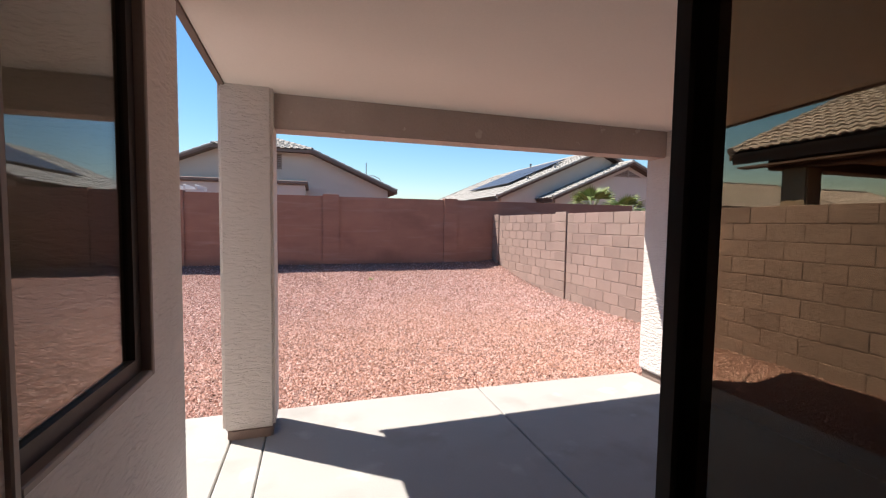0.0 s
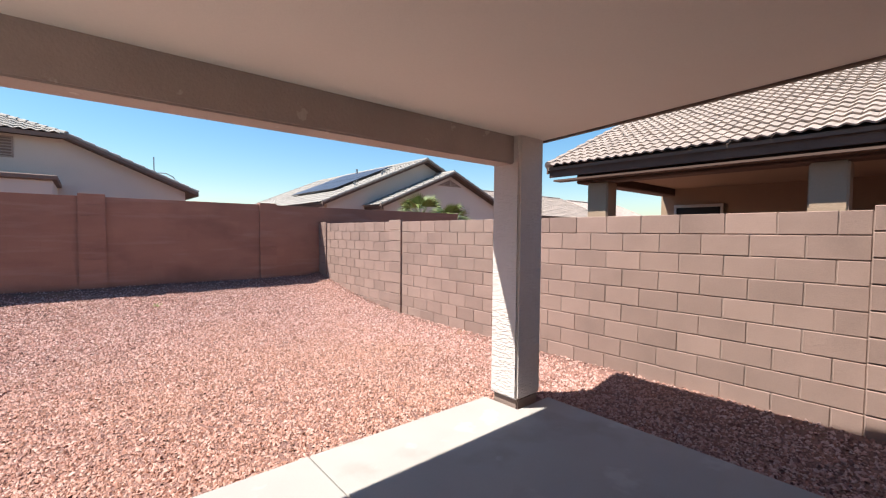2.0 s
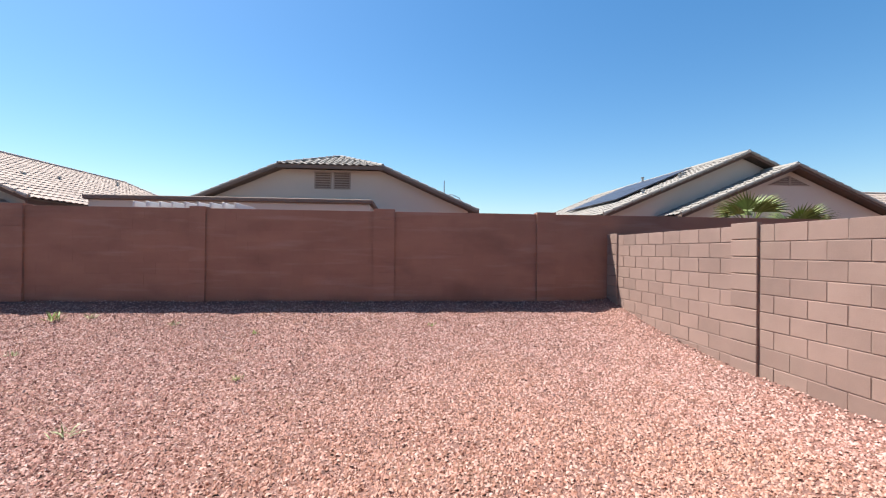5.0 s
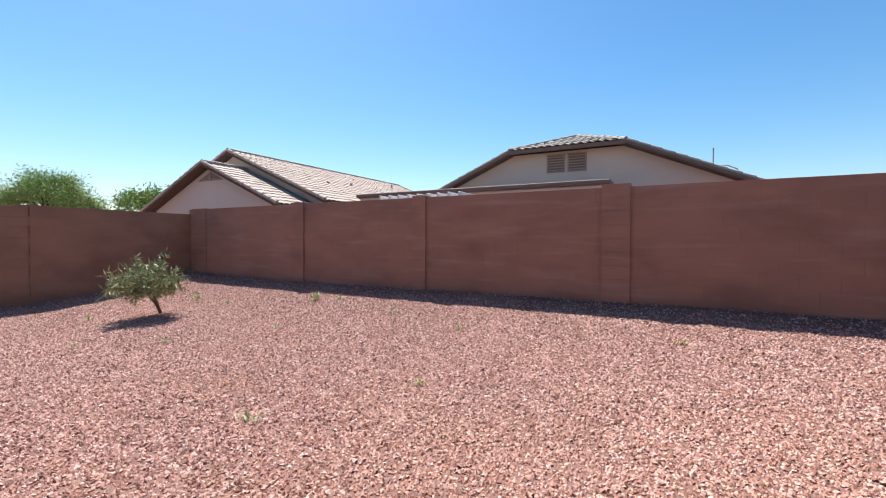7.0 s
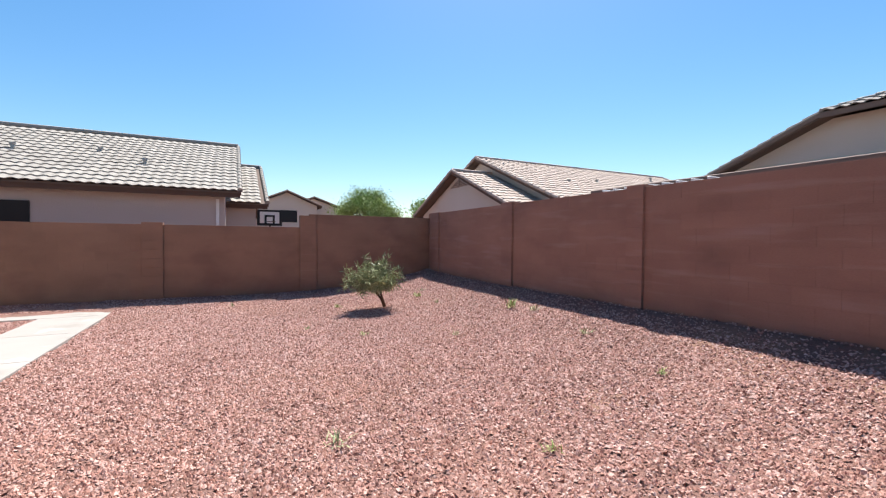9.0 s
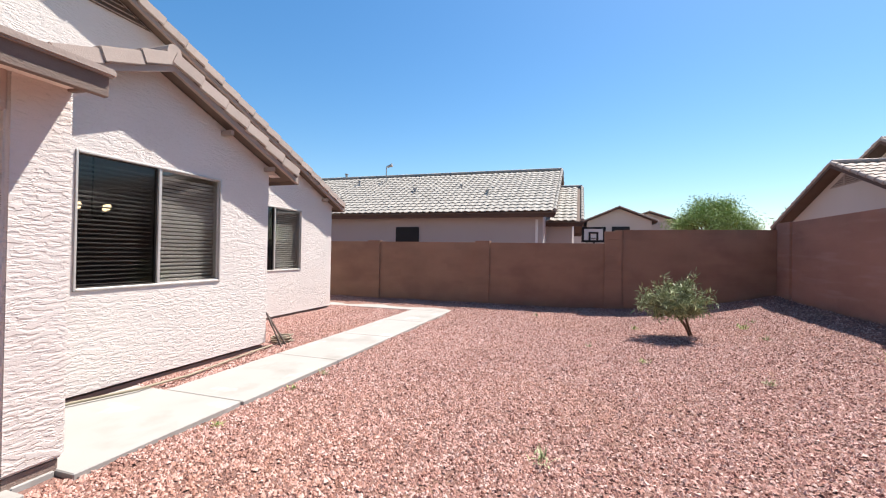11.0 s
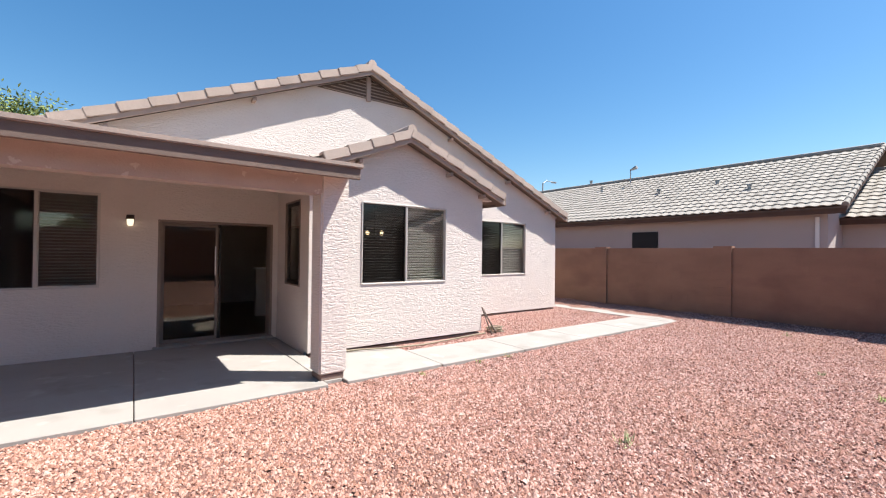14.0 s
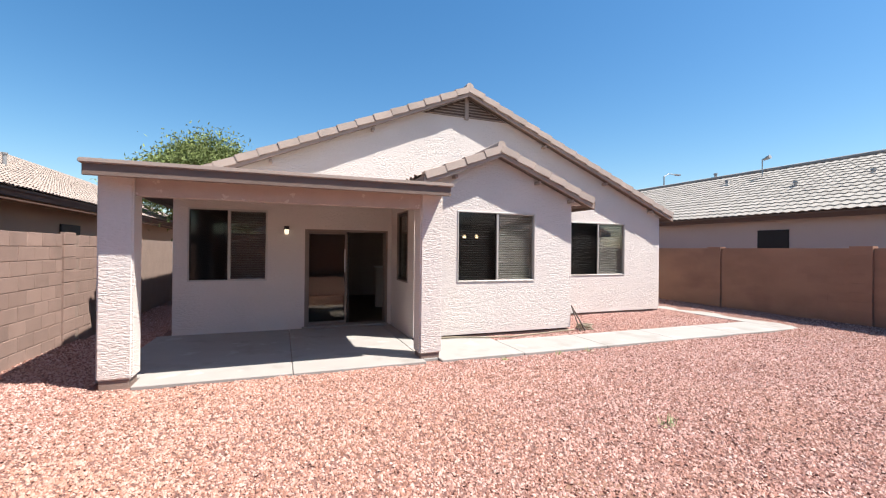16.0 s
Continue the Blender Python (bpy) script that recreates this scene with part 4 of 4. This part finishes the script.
pergola = thing("pergola", (-4.3, 13.6, 0), "weathered white timber pergola behind the fence", "pergola")
for k in range(9):
    x = -5.35 + k * 0.27
    part("rafter", soften(boxes((x, x + 0.05, 13.1, 14.29, 2.40, 2.52)), 0.008, 1), BLIND, pergola)
for y in (13.25, 14.1):
    part("beam", boxes((-5.5, -3.0, y, y + 0.06, 2.28, 2.40)), BLIND, pergola)
for x in (-5.4, -3.2):
    part("post", boxes((x, x + 0.1, 13.23, 13.33, 0, 2.28)), BLIND, pergola)

# east house: roof over an open corner porch
east, put, peak = gable_house("house", (12.6, 5.3, 0), 11.6, 27, 2.765, 0.43, FAR_WALL, TILE_TAN, "tan stucco house with open corner porch and tile roof", turn=180, singles=300, walls=False, tile=(0.15, 0.26, 0.03))
put = lambda name, bm, mat, label="": part(name, bm, mat, east, label)
# stucco base set darker: the porch's deep shade is put into the colour
PORCH_SHADED = material("shaded_porch_stucco", (0.33, 0.235, 0.16), rough=0.95, vary=0.06, scale=0.8, bump=0.5, bump_scale=30)
put("wall", boxes((10.2, 18.0, -21.7, 5.3, -0.2, 2.72), (6.9, 10.19, -21.7, 1.2, -0.2, 2.72)), PORCH_SHADED)
put("gable_wall", prism([(7.0, 2.71), (18.2, 2.71), (12.6, 5.12)], "y", 5.0, 5.3), PORCH_SHADED)
put("beam", soften(boxes((6.65, 10.19, 5.0, 5.29, 2.47, 2.705), (6.65, 6.95, 1.21, 5.0, 2.47, 2.705)), 0.02, 1), DARK_TIMBER)
put("porch_ceiling", boxes((6.96, 10.19, 1.21, 4.99, 2.62, 2.68)), PORCH_SHADED)
put("soffit", boxes((6.42, 6.64, -21.9, 5.6, 2.52, 2.55)), DARK_TIMBER)
for y in (4.72, 1.85):
    put("post", soften(boxes((6.66, 6.98, y, y + 0.36, -0.1, 2.47)), 0.02, 2), PORCH_SHADED)
put("window", boxes((10.15, 10.19, 4.1, 4.95, 1.3, 2.2)), BLACK)
put("window_frame", boxes((10.13, 10.18, 4.05, 5.0, 2.2, 2.26), (10.13, 10.18, 4.05, 4.1, 1.3, 2.2), (10.13, 10.18, 4.95, 5.0, 1.3, 2.2)), FRAME)
put("window", boxes((6.85, 6.89, -5.0, -3.9, 1.0, 2.2)), BLACK)
roof_pipe(put, 9.0, -6.0, 3.85, 0.4)


# ---- trees and plants ----
def leaf_unit(l=1.0, w=0.35):
    v = np.array([(0, 0, 0), (w / 2, l * 0.45, 0.06 * l), (0, l, -0.05 * l), (-w / 2, l * 0.45, 0.06 * l)], float)
    return v, np.array([(0, 1, 2, 3)])


def turned(n, rng):
    """n random turns as 3 x 3 arrays."""
    q = rng.normal(size=(n, 4))
    q /= np.linalg.norm(q, axis=1)[:, None]
    w, x, y, z = q.T
    return np.stack([np.stack([1 - 2 * (y * y + z * z), 2 * (x * y - z * w), 2 * (x * z + y * w)], -1),
                     np.stack([2 * (x * y + z * w), 1 - 2 * (x * x + z * z), 2 * (y * z - x * w)], -1),
                     np.stack([2 * (x * z - y * w), 2 * (y * z + x * w), 1 - 2 * (x * x + y * y)], -1)], 1)


def leaves_at(places, size, rng):
    n = len(places)
    m = np.zeros((n, 4, 4))
    m[:, :3, :3] = turned(n, rng) * (size * rng.uniform(0.6, 1.3, n))[:, None, None]
    m[:, :3, 3], m[:, 3, 3] = places, 1
    return m


def tree(name, at, tall, spread, trunk, leaf, mat, count, clumps, label, seed):
    """A trunk that forks into limbs; each limb ends in clumps of single leaves."""
    rng = np.random.default_rng(seed)
    root = thing(name, at, label, "tree")
    base = Vector(at)
    part("trunk", tube([base - Vector((0, 0, 0.2)), base + Vector((0.05, 0, tall * 0.2)), base + Vector((0.1, 0.08, tall * 0.42))], [trunk, trunk * 0.8, trunk * 0.6], 9), BARK, root, smooth=True)
    fork = base + Vector((0.1, 0.08, tall * 0.40))
    spots = []
    for k in range(clumps):
        a, r = k * 2.4 + rng.uniform(-0.4, 0.4), spread * math.sqrt((k + 0.5) / clumps)
        tip = base + Vector((math.cos(a) * r, math.sin(a) * r, tall * (0.90 - 0.38 * (r / spread) ** 2 + rng.uniform(-0.12, 0.06))))
        mid = fork.lerp(tip, 0.5) + Vector((0, 0, 0.1 * tall))
        part("limb", tube([fork, mid, tip], [trunk * 0.4, trunk * 0.25, trunk * 0.08], 6), BARK, root, smooth=True)
        size = spread * rng.uniform(0.20, 0.36)
        spots.append(np.array(tip) + rng.normal(size=(count // clumps, 3)) * size * np.array((0.62, 0.62, 0.42)))
    me = scattered("crown", *leaf_unit(1.0, leaf[1]), leaves_at(np.concatenate(spots), leaf[0], rng), mat)
    tagged(part_mesh("crown", me, root), kind="stuff")
    return root


tree("tree", (-31, 15.6, 0), 5.75, 2.2, 0.16, (0.22, 0.18), LEAF_LIGHT, 20000, 30, "feathery light green desert tree beyond the fence", 3)
tree("tree", (-42, 26.6, 0), 6.7, 2.6, 0.18, (0.36, 0.3), LEAF_LIGHT, 6000, 20, "round green tree far beyond the houses", 4)
tree("tree", (4.9, -13.0, 0), 7.1, 2.8, 0.2, (0.19, 0.34), LEAF, 34000, 34, "leafy green tree behind the house roof", 6)
tree("tree", (6.5, 62.0, 0), 6.0, 2.6, 0.2, (0.45, 0.3), LEAF, 2500, 14, "small distant green tree between the houses", 8)


def shrub():
    """A young leaning shrub: two bent stems, twigs and long narrow leaves."""
    rng = np.random.default_rng(12)
    base = Vector((-7.2, 9.03, float(lay(np.array(-7.2), np.array(9.03)))))
    root = thing("shrub", base, "young leaning shrub with narrow grey-green leaves", "shrub")
    fork = base + Vector((0.05, -0.28, 0.40))
    part("stem", tube([base - Vector((0, 0, 0.1)), base + Vector((0.02, -0.12, 0.2)), fork, fork + Vector((0, -0.12, 0.25))], [0.032, 0.028, 0.022, 0.012], 8), BARK, root, smooth=True)
    part("stem", tube([base + Vector((-0.04, 0.03, -0.1)), base + Vector((-0.08, -0.06, 0.22)), base + Vector((-0.12, -0.15, 0.5))], [0.024, 0.02, 0.012], 8), BARK, root, smooth=True)
    spots = []
    for k in range(80):
        d = Vector((rng.normal(), rng.normal(), rng.uniform(-0.25, 1.25))).normalized()
        tip = fork + Vector((0, -0.05, 0.12)) + Vector((d.x * 0.62, d.y * 0.62, d.z * 0.62)) * rng.uniform(0.55, 1.05)
        part("twig", tube([fork, fork.lerp(tip, 0.55) + Vector((0, 0, 0.04)), tip], [0.008, 0.005, 0.003], 5), BARK, root)
        line = rng.uniform(0.35, 1.05, 42)[:, None]
        spots.append(np.array(fork) + (np.array(tip) - np.array(fork)) * line + rng.normal(size=(42, 3)) * 0.035)
    me = scattered("foliage", *leaf_unit(1.0, 0.17), leaves_at(np.concatenate(spots), 0.125, rng), LEAF_PALE)
    tagged(part_mesh("foliage", me, root), kind="stuff")


shrub()


def fan_palm(at, tall, seed):
    """A low fan palm: a stump and a crown of split, drooping fans."""
    rng = np.random.default_rng(seed)
    root = thing("palm", at, "fan palm crown showing above the block fence", "palm", "palms behind the fence")
    base = Vector(at)
    part("trunk", tube([base, base + Vector((0, 0, tall - 0.5))], [0.18, 0.13], 9), BARK, root)
    head = base + Vector((0, 0, tall - 0.5))
    for k in range(16):
        a, lift = k * 2.4, rng.uniform(0.05, 1.2)
        d = Vector((math.cos(a) * math.cos(lift), math.sin(a) * math.cos(lift), math.sin(lift)))
        hub = head + d * 0.5
        stalk = part("frond_stalk", tube([head, hub], 0.012, 5), LEAF, root)
        ms = []
        for j in range(-7, 8):
            q = d.to_track_quat('Y', 'Z') @ Euler((radians(-10 - abs(j) * 2), 0, radians(j * 10))).to_quaternion()
            ms.append(np.array(Matrix.LocRotScale(hub, q, Vector((0.6, 0.6, 0.6)))))
        part_mesh("frond", scattered("frond", *leaf_unit(1.0, 0.09), np.array(ms), LEAF), stalk)


fan_palm((9.5, 13.4, 0.2), 2.45, 21)
fan_palm((11.0, 13.6, 0.2), 2.25, 22)


def weed(x, y, size, seed, pale=False):
    rng = np.random.default_rng(seed)
    z = float(lay(np.array(x), np.array(y)))
    root = thing("weed", (x, y, z), "small green weed growing in the gravel", "weed", "weeds in the gravel")
    n = 26
    ms = []
    for k in range(n):
        q = Euler((radians(rng.uniform(15, 75)), 0, radians(rng.uniform(0, 360)))).to_quaternion()
        ms.append(np.array(Matrix.LocRotScale((x + rng.normal() * size * 0.25, y + rng.normal() * size * 0.25, z), q, Vector((1, 1, 1)) * size * rng.uniform(0.5, 1.1))))
    part_mesh("foliage", scattered("foliage", *leaf_unit(1.0, 0.10), np.array(ms), LEAF_PALE if pale else LEAF_LIGHT), root)


for k, (x, y, s) in enumerate(((-3.0, 10.3, 0.14), (-4.9, 10.5, 0.22), (-4.4, 10.6, 0.16), (-1.6, 9.9, 0.10), (-2.0, 6.9, 0.13), (-5.2, 8.0, 0.10), (-6.6, 9.9, 0.11), (-7.6, 9.9, 0.14), (-8.1, 10.2, 0.12),
                               (-1.2, 8.2, 0.09), (-4.3, 9.1, 0.10), (-2.7, 4.25, 0.08), (-3.3, 4.24, 0.09), (-1.7, 4.26, 0.08), (-6.1, 7.3, 0.09), (1.1, 10.2, 0.10), (-9.0, 6.2, 0.12), (-7.9, 8.2, 0.12))):
    weed(x, y, s, 40 + k, k % 2 == 0)

# hose along the wall, coiled at the corner, and a leaning tool
hose = thing("garden_hose", (-4.55, 2.75, 0), "olive garden hose along the wall, coiled at the corner", "hose")
line = [(-0.95, 2.70, 0.02), (-1.5, 2.78, 0.03), (-2.0, 2.95, 0.03), (-2.6, 2.92, 0.0), (-3.3, 2.80, -0.01), (-3.9, 2.74, 0.0), (-4.2, 2.72, 0.0)]
fine = []
for a, b in zip(line, line[1:]):
    fine += [tuple(Vector(a).lerp(Vector(b), t)) for t in (0, 0.25, 0.5, 0.75)]
part("run", tube(fine + [line[-1]], 0.014, 8), HOSE, hose, smooth=True)
coil = [(-4.55 + math.cos(t * 0.4) * (0.15 + 0.03 * math.sin(t * 1.3)), 2.62 + math.sin(t * 0.4) * (0.14 + 0.03 * math.cos(t)), -0.02 + t * 0.0016) for t in range(70)]
part("coil", tube(coil, 0.011, 8), HOSE, hose, smooth=True)
tool = thing("garden_stake", (-4.36, 2.5, 0), "rusty steel stake leaning on the wall corner", "tool")
part("shaft", tube([(-4.46, 2.78, -0.05), (-4.25, 2.56, 0.48)], 0.016, 6), STEEL, tool)
part("brace", tube([(-4.28, 2.84, -0.05), (-4.25, 2.56, 0.48)], 0.013, 6), STEEL, tool)

# basketball backboard beyond the west fence, street lamps
hoop = thing("basketball_hoop", (-22, 7.9, 0), "portable basketball hoop with a black-framed white board", "basketball hoop")
part("pole", tube([(-22.4, 7.9, 0), (-22.4, 7.9, 2.2), (-22.05, 7.9, 2.55)], 0.05, 8), BLACK, hoop)
part("board", boxes((-22.0, -21.97, 7.32, 8.40, 2.16, 2.88)), WHITE, hoop, "white backboard")
part("board_frame", boxes((-21.97, -21.95, 7.27, 7.40, 2.12, 2.92), (-21.97, -21.95, 8.32, 8.45, 2.12, 2.92), (-21.97, -21.95, 7.40, 8.32, 2.82, 2.92), (-21.97, -21.95, 7.40, 8.32, 2.12, 2.24),
     (-21.97, -21.95, 7.62, 7.72, 2.24, 2.66), (-21.97, -21.95, 8.00, 8.10, 2.24, 2.66), (-21.97, -21.95, 7.72, 8.00, 2.57, 2.66)), BLACK, hoop)
ring = [(-21.72 + math.cos(a) * 0.22, 7.9 + math.sin(a) * 0.22, 2.32) for a in (k * math.pi / 8 for k in range(17))]
part("rim", tube(ring, 0.012, 6, closed=False), STEEL, hoop)
for x, y, tall, turn in ((-28.5, -16.5, 8.0, -1),):
    post = thing("street_lamp", (x, y, 0), "slim grey street lamp with a curved arm", "street lamp", "street lamps")
    part("pole", tube([(x, y, 0), (x, y, tall)], [0.08, 0.05], 8), METAL, post)
    part("arm", tube([(x, y, tall - 0.05), (x + turn * 0.5, y, tall + 0.25), (x + turn * 1.3, y, tall + 0.25)], 0.035, 6), METAL, post)
    part("lamp_head", soften(boxes((x + turn * 1.55 - 0.3, x + turn * 1.55 + 0.3, y - 0.12, y + 0.12, tall + 0.16, tall + 0.28)), 0.04, 2), METAL, post)


# ---- loose rock ----
def rocks(count):
    """Crushed rock over the yard, the side strips and the planting bed; none on concrete or under the house."""
    rng = np.random.default_rng(5)
    x, y = rng.uniform(-10.28, 4.72, count), rng.uniform(-4.0, 11.42, count)
    ok = (y > 4.0) | (x > 3.55) | (x < -8.56) | ((x < -2.15) & (y > 0.94) & (y < 3.25))
    for x0, x1, y0, y1 in SLABS:
        ok &= ~((x > x0 - 0.004) & (x < x1 + 0.004) & (y > y0 - 0.004) & (y < y1 + 0.004))
    ok &= ~((x > -4.22) & (x < -0.74) & (y < 2.62) & (y > 0.8)) & ~((x > -8.56) & (x < 3.36) & (y < 0.94))
    for x0, x1 in ((-0.80, -0.45), (3.10, 3.455)):
        ok &= ~((x > x0) & (x < x1) & (y > 3.60) & (y < 3.99))
    # drifted soil lies bare along the foot of the fences
    bare = np.clip((y - 10.75) / 0.45, 0, 1) + np.clip((-9.75 - x) / 0.35, 0, 1) + 0.8 * np.clip((x - 4.5) / 0.15, 0, 1)
    ok &= rng.random(count) > 0.8 * np.clip(bare, 0, 1)
    x, y = x[ok], y[ok]
    n = len(x)
    ups = np.array([noise.noise((a * 1.3, b * 1.3, 0)) * 0.018 + noise.noise((a * 4, b * 4, 5)) * 0.009 for a, b in zip(x, y)])
    size = 0.0104 + 0.0085 * rng.random(n) ** 2 + 0.007 * (rng.random(n) < 0.04)
    unit = np.array([(1, 0.1, 0), (0.25, 0.9, 0.1), (-0.85, 0.45, -0.05), (-0.7, -0.6, 0.1), (0.35, -0.85, 0), (0.12, 0.05, 1.0)], float)
    faces = np.array([(k, (k + 1) % 5, 5) for k in range(5)])
    spin, lean = rng.uniform(0, 2 * math.pi, n), rng.normal(0, 0.58, n)
    c, s, cl, sl, o = np.cos(spin), np.sin(spin), np.cos(lean), np.sin(lean), np.zeros(n)
    turn = np.stack([np.stack([c, -s * cl, s * sl], -1), np.stack([s, c * cl, -c * sl], -1), np.stack([o, sl, cl], -1)], 1)
    m = np.zeros((n, 4, 4))
    m[:, :3, :3] = turn * (size[:, None] * rng.uniform(0.7, 1.35, (n, 3)))[:, None, :]
    m[:, 0, 3], m[:, 1, 3], m[:, 2, 3], m[:, 3, 3] = x, y, lay(x, y) + ups + size * 0.05, 1
    tagged(new("gravel", scattered("gravel", unit, faces, m, STONE)), "crushed pinkish-red rock spread over the yard", "gravel", kind="stuff")


rocks(600000)
